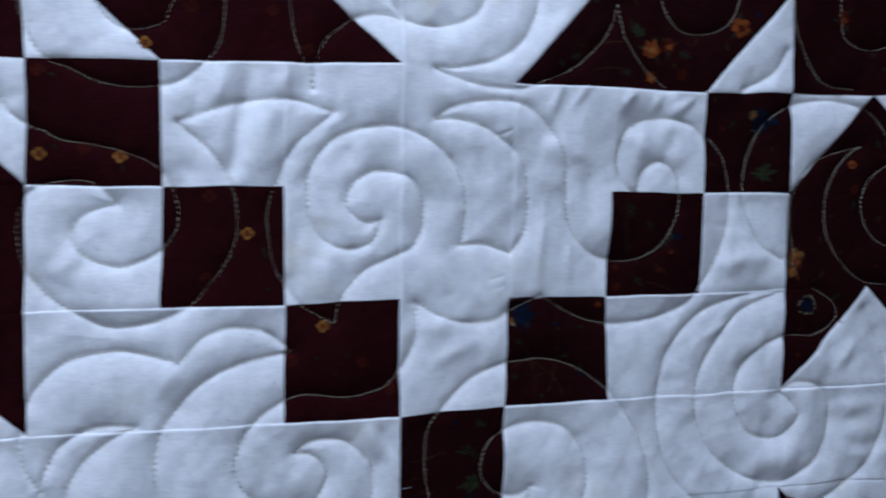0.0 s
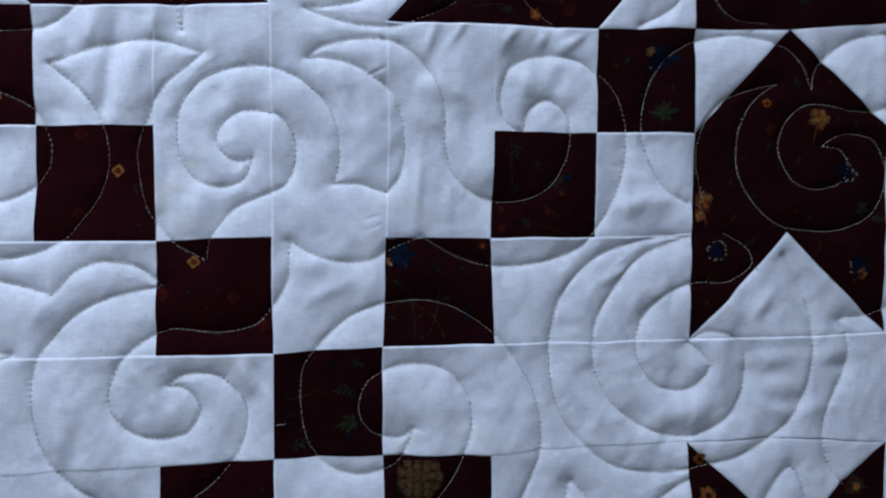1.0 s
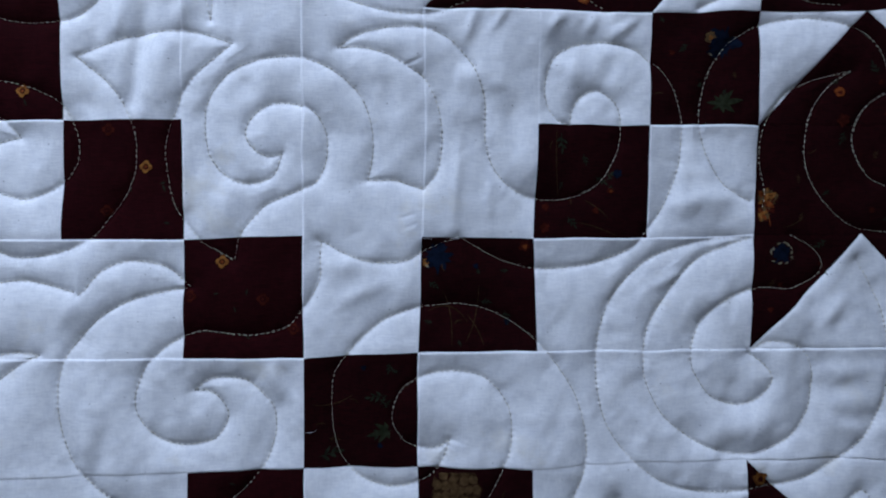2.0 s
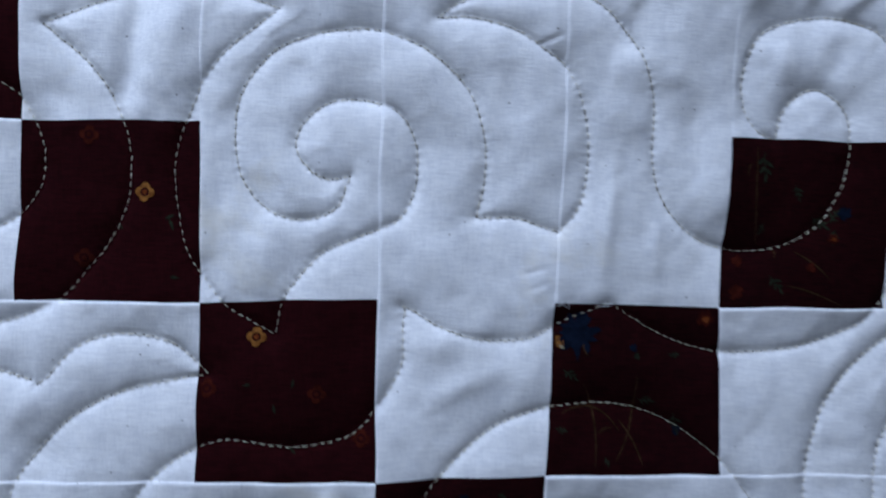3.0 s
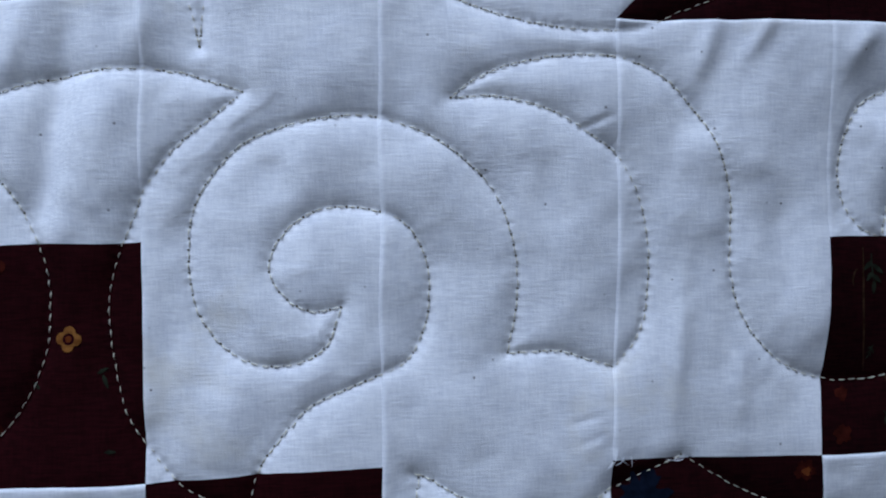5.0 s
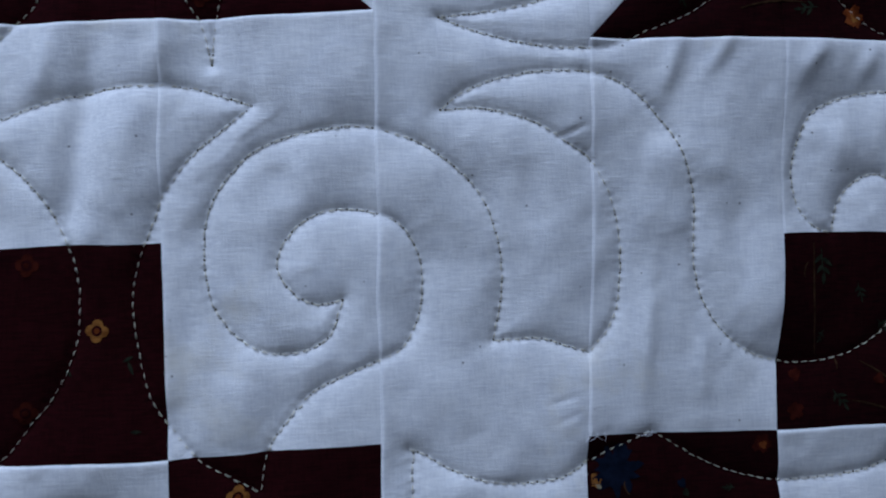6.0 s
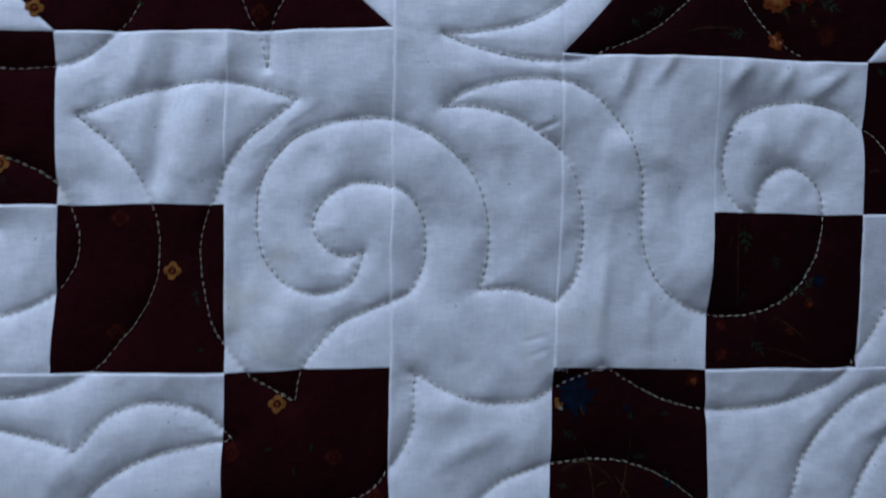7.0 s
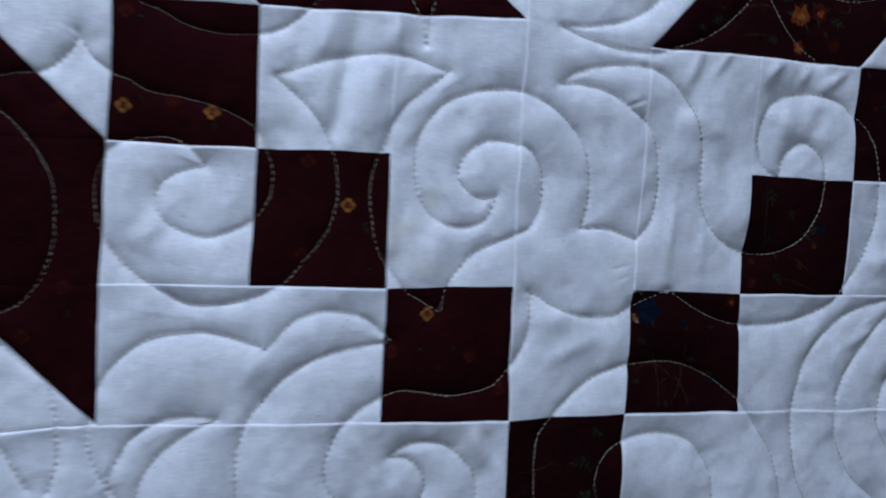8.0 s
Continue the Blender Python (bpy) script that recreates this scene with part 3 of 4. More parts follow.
def rect(c, r, w, h):
    return ((c, r), (c + w, r), (c + w, r + h), (c, r + h))


def block_plan():
    """One repeat of nine squares by nine: (corners, dark)."""
    plan = [(rect(i, j, 1, 1), True) for i in range(7) for j in range(7) if i == j or i + j == 6]
    for i in range(1, 6):  # white strips of the chain, upright above and below, level at the sides
        tall = min(i, 6 - i)
        plan += [(rect(i, 0, 1, tall), False), (rect(i, 7 - tall, 1, tall), False)]
    for j in range(1, 6):
        wide = min(j, 6 - j)
        plan += [(rect(0, j, wide, 1), False), (rect(7 - wide, j, wide, 1), False)]
    sash = [
        (((7, 1), (8, 0), (9, 1)), True), (((7, 0), (8, 0), (7, 1)), False), (((8, 0), (9, 0), (9, 1)), False), (rect(7, 1, 2, 1), True),
        (((7, 3), (8, 2), (9, 3)), False), (((7, 2), (8, 2), (7, 3)), True), (((8, 2), (9, 2), (9, 3)), True), (rect(7, 3, 2, 1), False),
    ]
    for corners, dark in sash:
        whole = [corners]
        if corners != rect(7, 3, 2, 1):
            whole.append(tuple((c, 7 - r) for c, r in corners))
        for some in whole:
            for turned in (some, tuple((r, c) for c, r in some)):
                if len(turned) == 4:
                    cs, rs = [c for c, _ in turned], [r for _, r in turned]
                    turned = rect(min(cs), min(rs), max(cs) - min(cs), max(rs) - min(rs))
                plan.append((turned, dark))
    return plan + [(rect(7, 7, 2, 2), True)]


quilt = tagged(new("quilt"), "white and dark maroon pieced cotton quilt hanging on a wall", "quilt")
quilt.location = (0, 0, 0)
far_white, far_dark = [], []
SHAPES = {}
PATCHES = []  # near dark patches with the ground of their print
for bi in range(-2, 2):
    for bj in range(-2, 2):
        for corners, dark in block_plan():
            shifted = tuple((c + 9 * bi, r + 9 * bj) for c, r in corners)
            cs, rs = [c for c, _ in shifted], [r for _, r in shifted]
            if min(cs) < U0 or max(cs) > U1 or min(rs) < V0 or max(rs) > V1:
                continue
            seen = max(cs) > -1.2 and min(cs) < 10 and max(rs) > -1.4 and min(rs) < 5.2
            close = max(cs) > NEAR[0] and min(cs) < NEAR[1] and max(rs) > NEAR[2] and min(rs) < NEAR[3]
            verts, faces = cloth(shifted, 76 if seen else 12, dark)
            if not close:
                (far_dark if dark else far_white).append((verts, faces))
                continue
            rosettes = sum(cs) / len(cs) < 3.4 and sum(rs) / len(rs) < 6
            name = "dark_patch" if dark else "white_patch"
            ob = raw(name, verts, faces, (MAROON if rosettes else WINE) if dark else WHITE, quilt)
            if dark:
                ob["label"] = "maroon cotton patch printed with small orange rosettes" if rosettes else "dark wine cotton patch printed with leaves and flowers"
                SHAPES[ob.name] = shifted
                PATCHES.append((shifted, ob, rosettes, seen))
for name, some, material in (("outer_white_patchwork", far_white, WHITE), ("outer_dark_patchwork", far_dark, WINE)):
    tagged(raw(name, *joined(some), material, quilt), kind="stuff")

# layers behind the patches: wadding and backing, and the binding round the edge
def slab(name, u0, v0, u1, v1, front, back, material, label=""):
    (x0, _, z1), (x1, _, z0) = place(u0, v0, 0), place(u1, v1, 0)
    ob = block(name, (x0, front, z0), (x1, back, z1), material)
    ob.parent = quilt
    if label:
        ob["label"] = label
    return ob


slab("backing", U0, V0, U1, V1, 0.0086, BACK, WHITE, "plain white cotton backing")
for name, u0, v0, u1, v1 in (("binding", U0 - 0.2, V0 - 0.2, U1 + 0.2, V0), ("binding", U0 - 0.2, V1, U1 + 0.2, V1 + 0.2), ("binding", U0 - 0.2, V0, U0, V1), ("binding", U1, V0, U1 + 0.2, V1)):
    slab(name, u0, v0, u1, v1, -0.002, BACK, WINE, "dark wine cotton binding")


# ---- stitches ----
def on_dark(u, v):
    """Where the points lie on the dark patches, which get no painted hole shade."""
    found = np.zeros(u.shape, bool)
    for corners, *_ in PATCHES:
        cs, rs = settle(*np.array(corners, float).T)
        sides = [(b - a) * (v - q) - (r - q) * (u - a) for a, q, b, r in zip(cs, rs, np.roll(cs, -1), np.roll(rs, -1))]
        found |= np.all([k > 0 for k in sides], axis=0) | np.all([k < 0 for k in sides], axis=0)
    return found


def stitches(line, rng):
    """Short thread dashes that dip into the cloth at both ends."""
    s = along(line)
    pitch, pieces = 2.45 / 50.8, []
    starts = np.arange(pitch * 0.2, s[-1] - pitch * 0.7, pitch)
    if not len(starts):
        return None
    steps = np.array([0.0, 0.18, 0.5, 0.82, 1.0])
    t = (starts[:, None] + steps * 0.74 * pitch).ravel()
    u, v = np.interp(t, s, line[:, 0]), np.interp(t, s, line[:, 1])
    ahead = np.interp(t + 0.01, s, line[:, 0]) - np.interp(t - 0.01, s, line[:, 0]), np.interp(t + 0.01, s, line[:, 1]) - np.interp(t - 0.01, s, line[:, 1])
    size = np.hypot(*ahead) + 1e-9
    nu, nv = -ahead[1] / size, ahead[0] / size
    skew = np.repeat(rng.normal(0, 0.0016, len(starts)), 5)
    y = depth(u, v) - np.tile([-0.0002, 0.00024, 0.00042, 0.00024, -0.0002], len(starts))
    sunk = np.where(on_dark(u, v), 0.72, 1.0)  # the dark print swallows more of the thread
    half = sunk * np.tile([0.06, 0.105, 0.12, 0.105, 0.06], len(starts)) / 50.8
    rows = []
    for side, up in ((-1, 0.00005), (-0.5, -0.00014), (0.5, -0.00014), (1, 0.00005)):
        rows.append(np.stack(place(u + nu * (half * side + skew), v + nv * (half * side + skew), y + up), 1))
    verts = np.stack(rows, 1).reshape(-1, 3)
    faces = []
    for k in range(len(starts)):
        for a in range(4):
            b = (k * 5 + a) * 4
            faces += [(b + m, b + m + 1, b + m + 5, b + m + 4) for m in range(3)]
    return verts, faces


def hole_shades(line):
    """Small dark discs on white cloth that paint the shade of the pricks between stitches."""
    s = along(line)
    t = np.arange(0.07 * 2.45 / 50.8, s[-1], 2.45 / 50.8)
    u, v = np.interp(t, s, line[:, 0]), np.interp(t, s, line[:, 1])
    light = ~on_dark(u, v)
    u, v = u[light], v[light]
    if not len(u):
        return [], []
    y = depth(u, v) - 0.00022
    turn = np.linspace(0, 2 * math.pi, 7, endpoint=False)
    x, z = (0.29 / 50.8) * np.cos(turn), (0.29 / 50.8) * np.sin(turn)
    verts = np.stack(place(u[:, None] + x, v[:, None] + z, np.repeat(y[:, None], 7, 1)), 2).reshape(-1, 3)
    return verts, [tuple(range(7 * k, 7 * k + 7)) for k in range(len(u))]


rng = np.random.RandomState(8)
for line in LINES:
    made = stitches(line, rng)
    if made:
        ob = raw("quilting_stitches", *made, THREAD, quilt, "line of cream quilting stitches")
        dark_dots = hole_shades(line)
        if len(dark_dots[0]):
            tagged(raw("needle_hole_shading", *dark_dots, HOLE_SHADE, ob), kind="stuff")
rest = []
for line in FAR_LINES:
    if line[:, 0].min() > U0 and line[:, 0].max() < U1 and line[:, 1].min() > V0 and line[:, 1].max() < V1:
        made = stitches(line[::2], rng)
        if made:
            rest.append(made)
tagged(raw("outer_quilting_stitches", *joined(rest), THREAD, quilt), kind="stuff")


# ---- printed motifs: thin ink shapes that lie on the cloth ----
def inside(u, v, corners):
    sign = 0
    for (ac, ar), (bc, br) in zip(corners, (*corners[1:], corners[0])):
        side = (bc - ac) * (v - ar) - (br - ar) * (u - ac)
        if abs(side) < 0.012 or side * sign < 0:
            return False
        sign = side
    return True


def petal(u, v, angle, reach, width, start=0.0, n=7):
    """Outline of a petal or leaf from a point outwards."""
    t = np.linspace(0, 1, n)
    along_, across = start + t * (reach - start), width * np.sin(np.pi * t**0.8)
    a = np.r_[along_, along_[::-1][1:-1]]
    b = np.r_[across, -across[::-1][1:-1]]
    return np.stack([u + a * math.cos(angle) - b * math.sin(angle), v + a * math.sin(angle) + b * math.cos(angle)], 1)


def disc(u, v, radius, n=12, wobble=0.0, r=random):
    return np.array([(u + radius * (1 + wobble * r.uniform(-1, 1)) * math.cos(a), v + radius * (1 + wobble * r.uniform(-1, 1)) * math.sin(a)) for a in np.linspace(0, 2 * math.pi, n, endpoint=False)])


def printed(name, outlines, material, ob, level=0.0001):
    """Flat ink shapes laid on the cloth of one patch, cut off at its seams."""
    corners = SHAPES[ob.name]
    verts, faces = [], []
    for shape in outlines:
        mid = shape.mean(0)
        ring = np.concatenate([shape, mid + 0.5 * (shape - mid), mid[None]])
        if len(corners) == 4:
            cs, rs = settle(*np.array(corners, float).T)
            ring[:, 0] = ring[:, 0].clip(max(cs[0], cs[3]) + 0.012, min(cs[1], cs[2]) - 0.012)
            ring[:, 1] = ring[:, 1].clip(max(rs[0], rs[1]) + 0.012, min(rs[2], rs[3]) - 0.012)
        y = depth(ring[:, 0], ring[:, 1]) - level
        b, m = len(verts), len(shape)
        verts += np.stack(place(ring[:, 0], ring[:, 1], y), 1).tolist()
        for k in range(m):
            q = (k + 1) % m
            faces += [(b + k, b + q, b + m + q, b + m + k), (b + m + k, b + m + q, b + 2 * m)]
    return raw(name, verts, faces, material, ob)


def lobed(u, v, size, lobes, deep, turn=0.0, rough=0.0, n=40):
    """A round flower outline with that many petals."""
    a = np.linspace(0, 2 * math.pi, n, endpoint=False)
    r = size * (1 - deep + deep * np.abs(np.cos(lobes * (a - turn) / 2)) ** 0.6)
    r = r * (1 + rough * grain(6 * np.cos(a) + 40 * u, 6 * np.sin(a) + 40 * v, 12))
    return np.stack([u + r * np.cos(a), v + r * np.sin(a)], 1)


def rosette(u, v, ob, size=0.060, faint=False):
    printed("printed_rosette", [lobed(u, v, size, 4, 0.42, 0.1)], RUST if faint else GOLD, ob, 0.00020)
    printed("rosette_ring", [disc(u, v, 0.46 * size, 12)], MAROON, ob, 0.00026)
    printed("rosette_heart", [disc(u, v, 0.26 * size, 10)], RUST if faint else ORANGE, ob, 0.00032)


def sprig(u, v, ob, angle, size=0.12, material=None):
    """A stem with narrow leaflets in pairs and one at its tip."""
    cu, cv = math.cos(angle), math.sin(angle)
    vine([(u, v), (u + 0.4 * size * cu - 0.06 * size * cv, v + 0.4 * size * cv + 0.06 * size * cu), (u + 0.8 * size * cu, v + 0.8 * size * cv)], ob, 0.004, material or GREEN)
    for at, off, k in ((0.2, 0.9, 0.42), (0.3, -0.8, 0.45), (0.5, 0.75, 0.38), (0.6, -0.7, 0.34), (0.75, 0.1, 0.42)):
        printed("printed_leaf", [petal(u + at * size * cu, v + at * size * cv, angle + off, size * k, size * 0.07)], material or GREEN, ob, 0.00018)


def vine(points, ob, width=0.007, material=None):
    """A thin printed stem through a few points."""
    p = np.array(points, float)
    t = np.linspace(0, 1, 14)
    a = (1 - t)[:, None] ** 2 * p[0] + 2 * (t * (1 - t))[:, None] * p[1] + (t**2)[:, None] * p[2]
    side = np.gradient(a, axis=0)[:, ::-1] * (-1, 1)
    side = side / np.linalg.norm(side, axis=1)[:, None] * width * (0.4 + 0.6 * np.sin(np.pi * t))[:, None]
    edge = np.concatenate([a + side, a - side])
    y = depth(edge[:, 0], edge[:, 1]) - 0.00018
    raw("printed_stem", np.stack(place(edge[:, 0], edge[:, 1], y), 1), [(k, k + 1, k + 15, k + 14) for k in range(13)], material or BROWN, ob)


def bloom(u, v, ob, size=0.13, outer=None, heart=None, turn=0.0, leaves=True):
    if leaves:
        for a in (0.5, 2.4, 4.4):
            printed("printed_leaf", [petal(u, v, turn + a, size * 1.6, size * 0.2)], GREEN, ob, 0.00014)
    printed("printed_flower", [lobed(u, v, size, 5, 0.35, turn, 0.25)], outer, ob, 0.00020)
    printed("flower_heart", [lobed(u + 0.1 * size, v + 0.1 * size, 0.42 * size, 3, 0.4, turn, 0.3)], heart, ob, 0.00027)


def pansy(u, v, ob, size, turn, span):
    """A dark blue flower with a ruffled cream edge on part of its rim."""
    pick = random.Random(int(1000 * (u + v)))
    printed("printed_flower", [lobed(u, v, size, 5, 0.3, turn, 0.5)], BLUE, ob, 0.00020)
    a = turn - span
    while a < turn + span:
        r = size * pick.uniform(0.8, 1.02)
        printed("cream_ruffle", [petal(u + r * math.cos(a), v + r * math.sin(a), a + pick.uniform(1.0, 2.2), pick.uniform(0.03, 0.055), pick.uniform(0.006, 0.011))], CREAM, ob, 0.00026)
        a += pick.uniform(0.35, 0.8)


def lily(u, v, ob, size, turn):
    """A full gold flower: rust petals below, curling gold and orange ones over them."""
    def at(along_way, across):
        return u + size * (along_way * math.cos(turn) - across * math.sin(turn)), v + size * (along_way * math.sin(turn) + across * math.cos(turn))

    for reach, angle, width in ((0.62, 2.5, 0.17), (0.55, -2.3, 0.15), (0.50, 1.5, 0.13)):
        printed("rust_petal", [petal(*at(0.25, 0.0), turn + angle, reach * size, width * size)], RUST, ob, 0.00016)
    printed("gold_petal", [lobed(*at(0.32, 0.0), 0.42 * size, 5, 0.14, turn, 0.25)], TAN, ob, 0.00019)
    for away, angle, reach, width, material in ((0.30, 0.9, 0.50, 0.13, GOLD), (0.34, -0.9, 0.48, 0.12, ORANGE), (0.20, 2.1, 0.42, 0.11, ORANGE), (0.40, 0.1, 0.40, 0.10, GOLD), (0.25, -2.0, 0.36, 0.09, GOLD)):
        pu, pv = at(away, 0.0)
        printed("gold_petal" if material is GOLD else "orange_petal", [petal(pu, pv, turn + angle, reach * size, width * size, -0.08 * size)], material, ob, 0.00023)
    for away, across, angle in ((0.20, 0.06, 0.5), (0.36, -0.05, -0.6), (0.45, 0.10, 1.3)):
        printed("petal_fold", [petal(*at(away, across), turn + angle, 0.26 * size, 0.022 * size)], RUST, ob, 0.00028)
    vine([(u, v), at(-0.3, 0.12), at(-0.75, 0.25)], ob, 0.006, ORANGE)


def leaf_spray(u, v, ob, angle, size):
    """Five broad pointed leaflets, each with a dark midrib."""
    for off, k, wide in ((0.0, 1.0, 0.13), (0.75, 0.72, 0.12), (-0.7, 0.75, 0.12), (1.5, 0.45, 0.10), (-1.5, 0.42, 0.10)):
        printed("printed_leaf", [petal(u, v, angle + off, size * k, size * wide)], LEAF, ob, 0.00020)
        printed("leaf_rib", [petal(u, v, angle + off, size * k * 0.9, size * 0.014)], GREEN, ob, 0.00026)


def patch_at(u, v):
    c, r = u, v
    for corners, ob, rosettes, seen in PATCHES:
        if inside(c, r, corners):
            return ob
    return None


ROSETTES = [(0.73, 0.76, 0), (0.14, 0.75, 0), (0.15, 0.10, 1), (0.93, -0.15, 0), (1.29, -0.46, 1), (1.93, -0.47, 1), (2.22, -0.16, 1), (1.41, 1.07, 1), (1.71, 1.38, 0),
            (2.33, 2.18, 0), (2.67, 2.50, 1), (2.06, 2.47, 1), (2.92, 2.76, 1), (-0.23, 2.02, 1), (-0.49, 2.37, 1), (-0.27, 0.80, 1), (0.46, 0.70, 1), (1.38, 1.75, 1)]
for u, v, faint in ROSETTES:
    ob = patch_at(u, v)
    if ob:
        rosette(u, v, ob, 0.054, faint)

for u, v, size, turn in ((8.25, 0.92, 0.24, -1.1), (7.09, 1.72, 0.22, -1.5), (7.07, 1.74, 0.15, 1.8)):
    lily(u, v, patch_at(max(u, 7.05), v), size, turn)
for u, v, size, turn, span in ((8.57, 1.37, 0.10, 0.2, 1.3), (7.24, 2.13, 0.10, -0.5, 2.8), (8.74, 2.30, 0.11, 3.0, 0.6), (4.16, 2.15, 0.12, 2.6, 0.3), (6.66, 0.30, 0.13, 2.5, 0.2)):
    ob = patch_at(u, v)
    if ob:
        pansy(u, v, ob, size, turn, span)
BLOOMS = [(8.77, 2.38, 0.06, GOLD, ORANGE), (7.07, 4.17, 0.07, GOLD, RUST), (7.14, 4.52, 0.08, GOLD, RUST), (8.70, 4.50, 0.10, BROWN, GOLD),
          (5.42, -0.34, 0.09, ORANGE, GOLD), (5.60, -0.38, 0.08, RUST, ORANGE), (6.38, -0.60, 0.10, ORANGE, RUST), (7.55, -0.75, 0.09, RUST, ORANGE), (8.20, -0.42, 0.05, RUST, ORANGE),
          (5.43, -0.08, 0.06, ORANGE, GOLD), (5.75, -0.12, 0.06, RUST, RUST), (4.92, 2.06, 0.05, RUST, ORANGE), (5.10, 1.90, 0.045, RUST, RUST), (5.68, 1.58, 0.03, RUST, ORANGE),
          (7.74, 0.70, 0.05, ORANGE, RUST), (7.78, 0.95, 0.06, RUST, RUST), (4.05, 2.20, 0.035, GOLD, GOLD), (5.74, 1.43, 0.04, BLUE, BLUE), (6.55, 0.24, 0.055, TAN, GOLD), (8.05, 1.75, 0.03, RUST, RUST)]
for k, (u, v, size, outer, heart) in enumerate(BLOOMS):
    ob = patch_at(u, v)
    if ob:
        bloom(u, v, ob, size, outer, heart, 0.7 * k, size > 0.075)
ob = patch_at(4.32, 4.25)
if ob:  # a round tan flower of scale-like petals
    printed("printed_flower", [lobed(4.32, 4.20, 0.23, 7, 0.12, 0.2, 0.1)], BROWN, ob, 0.00018)
    for ring, count in ((0.175, 11), (0.105, 7), (0.035, 3)):
        for a in np.linspace(0, 2 * math.pi, count, endpoint=False):
            printed("tan_petal", [lobed(4.32 + ring * math.cos(a), 4.20 + ring * math.sin(a), 0.043, 4, 0.15, a, 0.2, 14)], TAN, ob, 0.00026)

for u, v, angle, size in ((6.66, 0.81, -0.15, 0.20), (6.66, 0.81, 3.2, 0.13), (8.72, 1.72, 0.3, 0.17), (5.30, -0.46, 4.4, 0.14), (3.72, 3.66, 2.9, 0.18)):
    ob = patch_at(u, v)
    if ob:
        leaf_spray(u, v, ob, angle, size)
SPRIGS = [(5.29, -0.44, 4.2, 0.16), (5.70, -0.34, 0.4, 0.14), (5.22, -0.12, 3.0, 0.12), (5.24, 1.08, 1.5, 0.16), (5.55, 1.45, 0.6, 0.12),
          (8.09, 0.55, 4.2, 0.13), (3.76, 3.66, 2.9, 0.2), (3.70, 3.35, 3.0, 0.16), (3.12, 3.87, -0.2, 0.2), (4.75, 2.62, 1.3, 0.12), (5.30, 1.80, 0.9, 0.12), (4.08, 2.36, 0.6, 0.10),
          (7.65, 2.02, 2.6, 0.12), (8.86, 1.80, 0.4, 0.14), (3.75, 3.06, 1.8, 0.10), (7.80, 1.05, 2.0, 0.12), (8.05, -0.30, 0.5, 0.10), (7.30, -0.20, 1.5, 0.10), (4.70, -0.25, 2.8, 0.12)]
for u, v, angle, size in SPRIGS:
    ob = patch_at(u, v)
    if ob:
        sprig(u, v, ob, angle, size)
VINES = [((4.20, 2.44), (4.30, 2.60), (4.28, 2.93)), ((4.08, 2.62), (4.28, 2.50), (4.42, 2.72)), ((4.52, 2.40), (4.52, 2.70), (4.40, 2.90)), ((4.42, 2.66), (4.52, 2.78), (4.56, 2.92)), ((3.08, 3.42), (3.25, 3.46), (3.42, 3.34)),
         ((5.20, 1.05), (5.18, 1.30), (5.22, 1.62)), ((5.45, 1.66), (5.60, 1.74), (5.66, 1.82)), ((5.40, 1.86), (5.55, 1.88), (5.75, 1.98)), ((7.25, 1.90), (7.35, 1.90), (7.44, 1.80)), ((4.80, -0.10), (4.95, -0.16), (5.15, -0.14)),
         ((4.80, -0.32), (5.00, -0.42), (5.20, -0.38)), ((5.80, -0.42), (5.92, -0.36), (5.90, -0.52)), ((8.30, 2.02), (8.38, 2.15), (8.22, 2.20))]
for points in VINES:
    ob = patch_at(*points[0])
    if ob:
        vine(points, ob, 0.0055, BROWN)

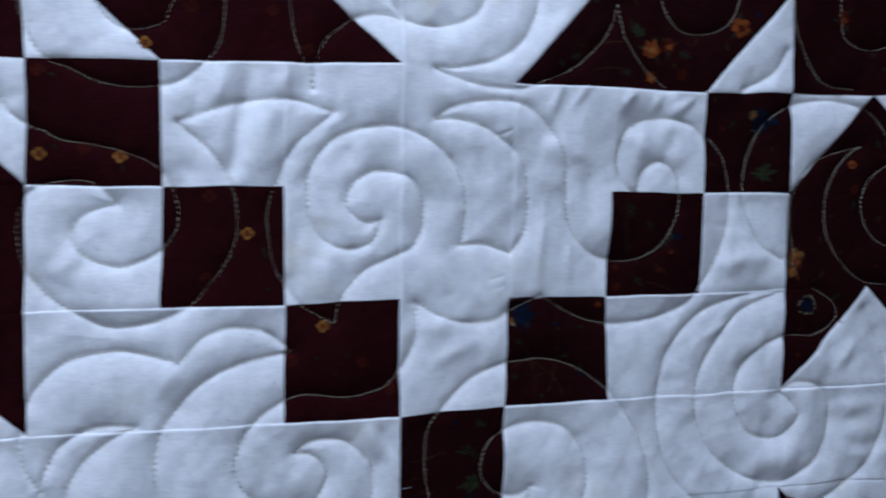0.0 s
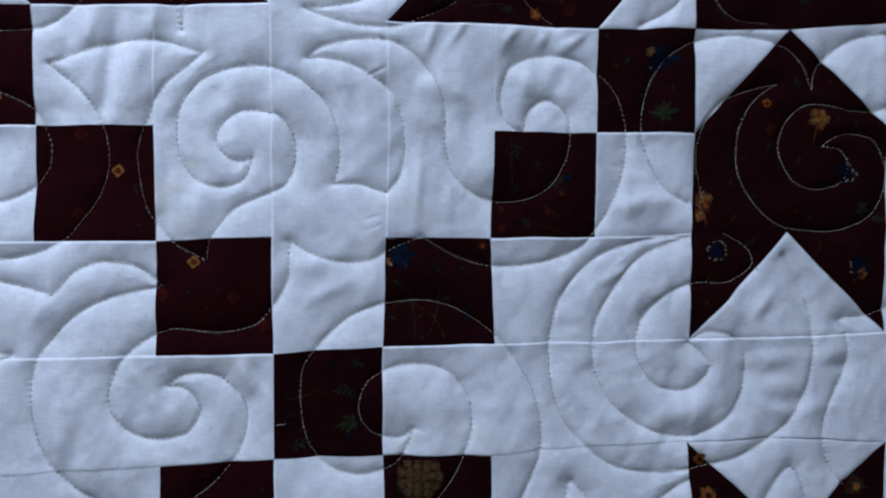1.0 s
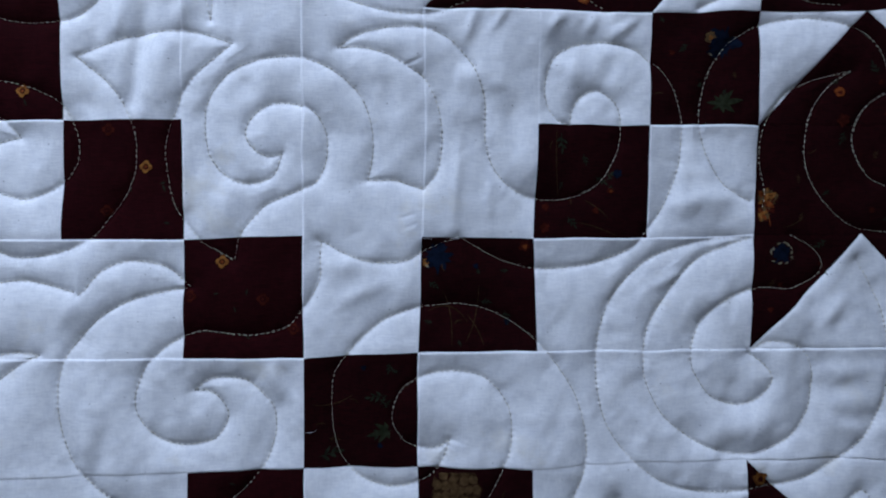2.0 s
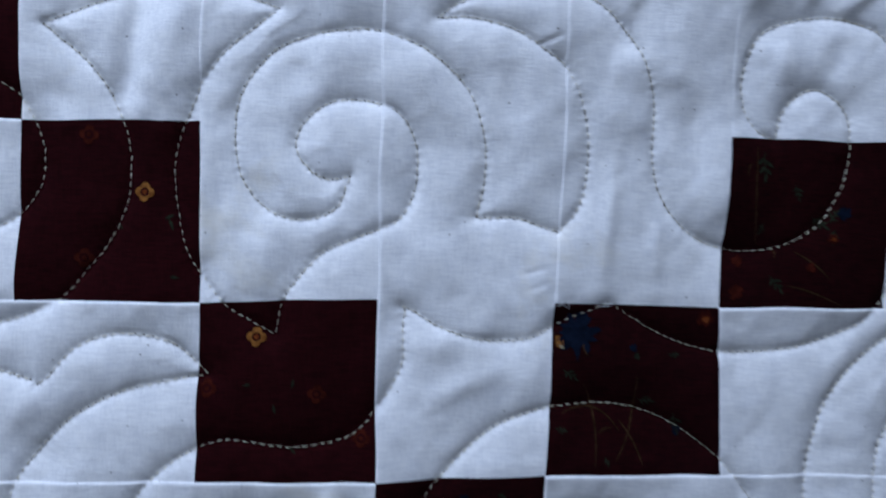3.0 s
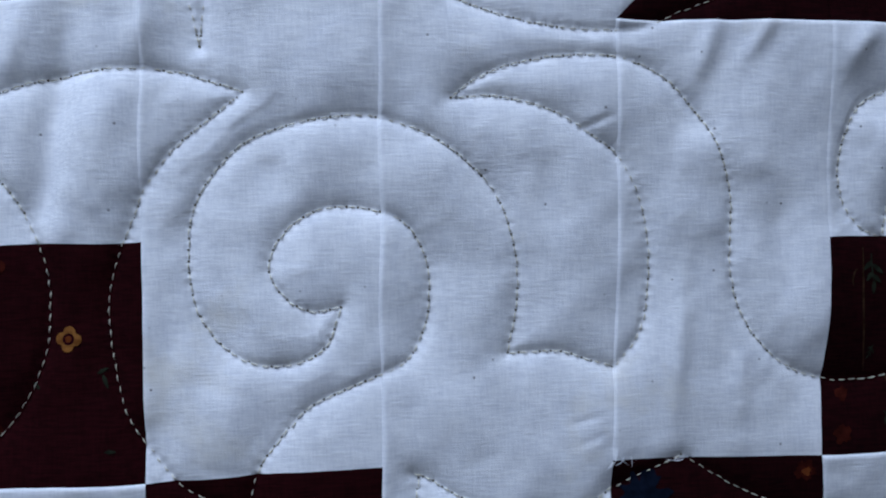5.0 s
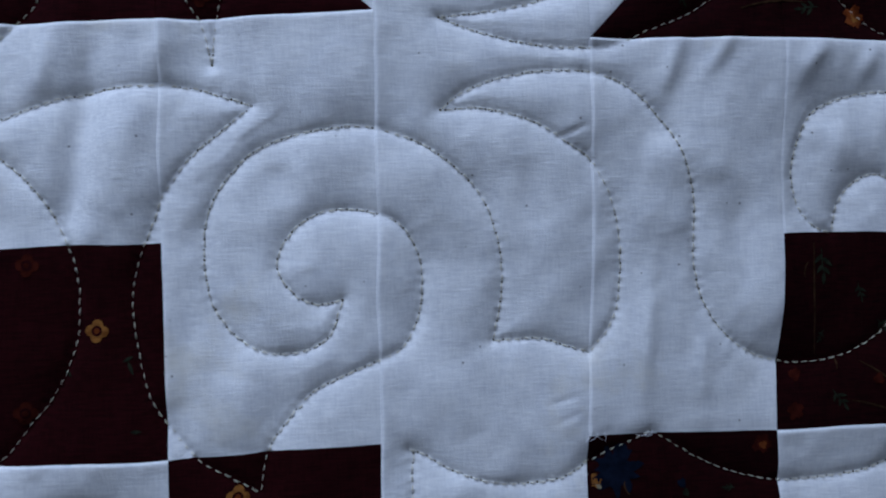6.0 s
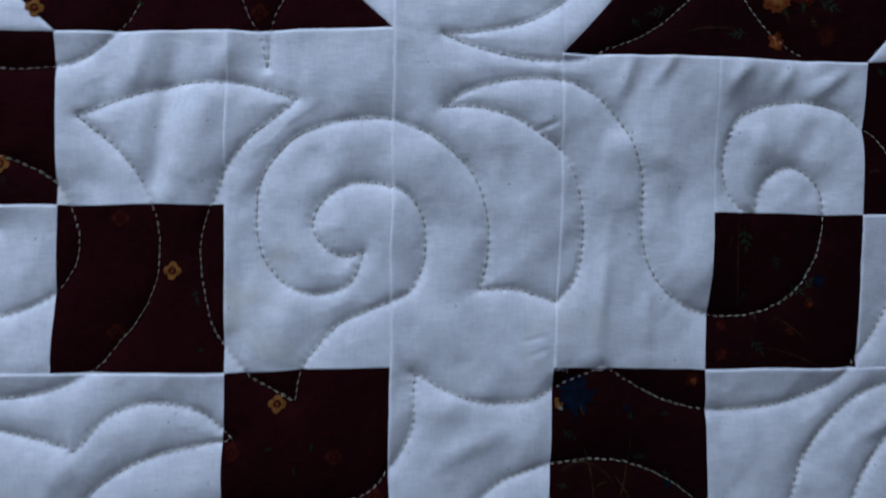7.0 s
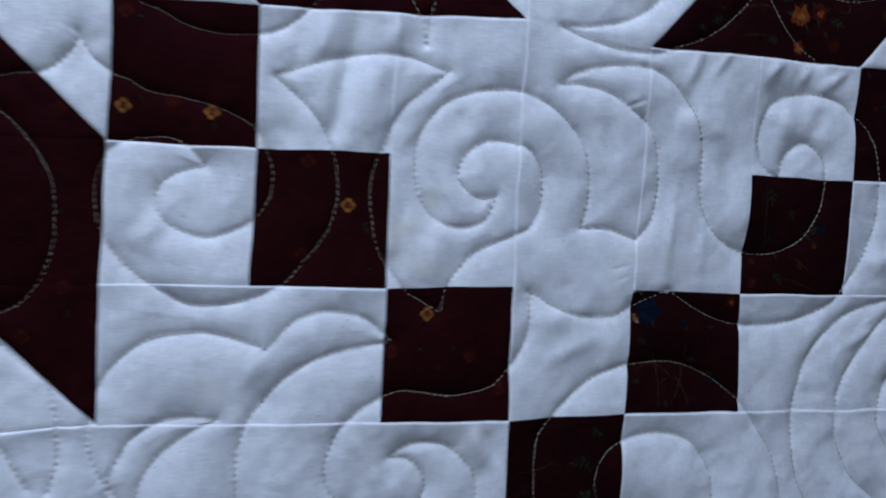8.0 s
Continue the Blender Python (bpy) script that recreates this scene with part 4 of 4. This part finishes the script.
# dim scattered leaves and buds of the print
pick = random.Random(21)
for corners, ob, rosettes, seen in PATCHES:
    if not seen:
        continue
    cs, rs = [c for c, _ in corners], [r for _, r in corners]
    for _ in range(4 if rosettes else 9):
        u, v = pick.uniform(min(cs) + 0.1, max(cs) - 0.1), pick.uniform(min(rs) + 0.1, max(rs) - 0.1)
        if not all(inside(u + du, v + dv, corners) for du, dv in ((0.08, 0), (-0.08, 0), (0, 0.08), (0, -0.08))):
            continue
        kind = pick.random()
        if rosettes:
            printed("printed_leaf", [petal(u, v, pick.uniform(0, 6), pick.uniform(0.04, 0.07), 0.008)], GREEN, ob, 0.00016)
        elif kind < 0.5:
            sprig(u, v, ob, pick.uniform(0, 6), pick.uniform(0.06, 0.1), pick.choice((GREEN, GREEN, BROWN)))
        elif kind < 0.75:
            a = pick.uniform(0, 6)
            vine([(u, v), (u + 0.05 * math.cos(a + 0.5), v + 0.05 * math.sin(a + 0.5)), (u + 0.08 * math.cos(a), v + 0.08 * math.sin(a))], ob, 0.005, BROWN)
        else:
            printed("printed_bud", [lobed(u, v, pick.uniform(0.02, 0.035), 3, 0.4, kind * 9, 0.3, 14)], pick.choice((RUST, RUST, BLUE, GREEN)), ob, 0.00018)


# ---- frayed ends at the seams ----
def fray(u, v, angle, length, bend):
    t = np.linspace(0, 1, 7)
    a = angle + bend * t
    pu, pv = u + np.cumsum(np.r_[0, np.cos(a[1:]) * length / 6]), v + np.cumsum(np.r_[0, np.sin(a[1:]) * length / 6])
    y = depth(pu, pv) - 0.0006 - 0.0005 * np.sin(np.pi * t)
    wide = 0.0018 * (1 - 0.6 * t)
    nu, nv = -np.sin(a) * wide, np.cos(a) * wide
    rows = [np.stack(place(pu + nu * k, pv + nv * k, y - lift), 1) for k, lift in ((-1, 0), (0, 0.00012), (1, 0))]
    verts = np.stack(rows, 1).reshape(-1, 3)
    raw("loose_thread", verts, [(3 * k + m, 3 * k + m + 1, 3 * k + m + 4, 3 * k + m + 3) for k in range(6) for m in (0, 1)], WHITE, quilt)


for u, v, angle, length, bend in ((4.04, 1.93, 1.7, 0.09, 0.5), (4.05, 1.95, 1.3, 0.07, -0.8), (4.07, 1.96, 1.9, 0.06, 0.9), (4.10, 1.96, 1.2, 0.05, 0.4), (4.35, 1.99, 2.9, 0.09, 0.6), (4.38, 1.98, 3.3, 0.07, -0.5),
                                  (3.03, 3.66, -0.2, 0.08, 0.1), (4.02, 1.98, 2.2, 0.05, 0.2)):
    fray(u, v, angle, length, bend)
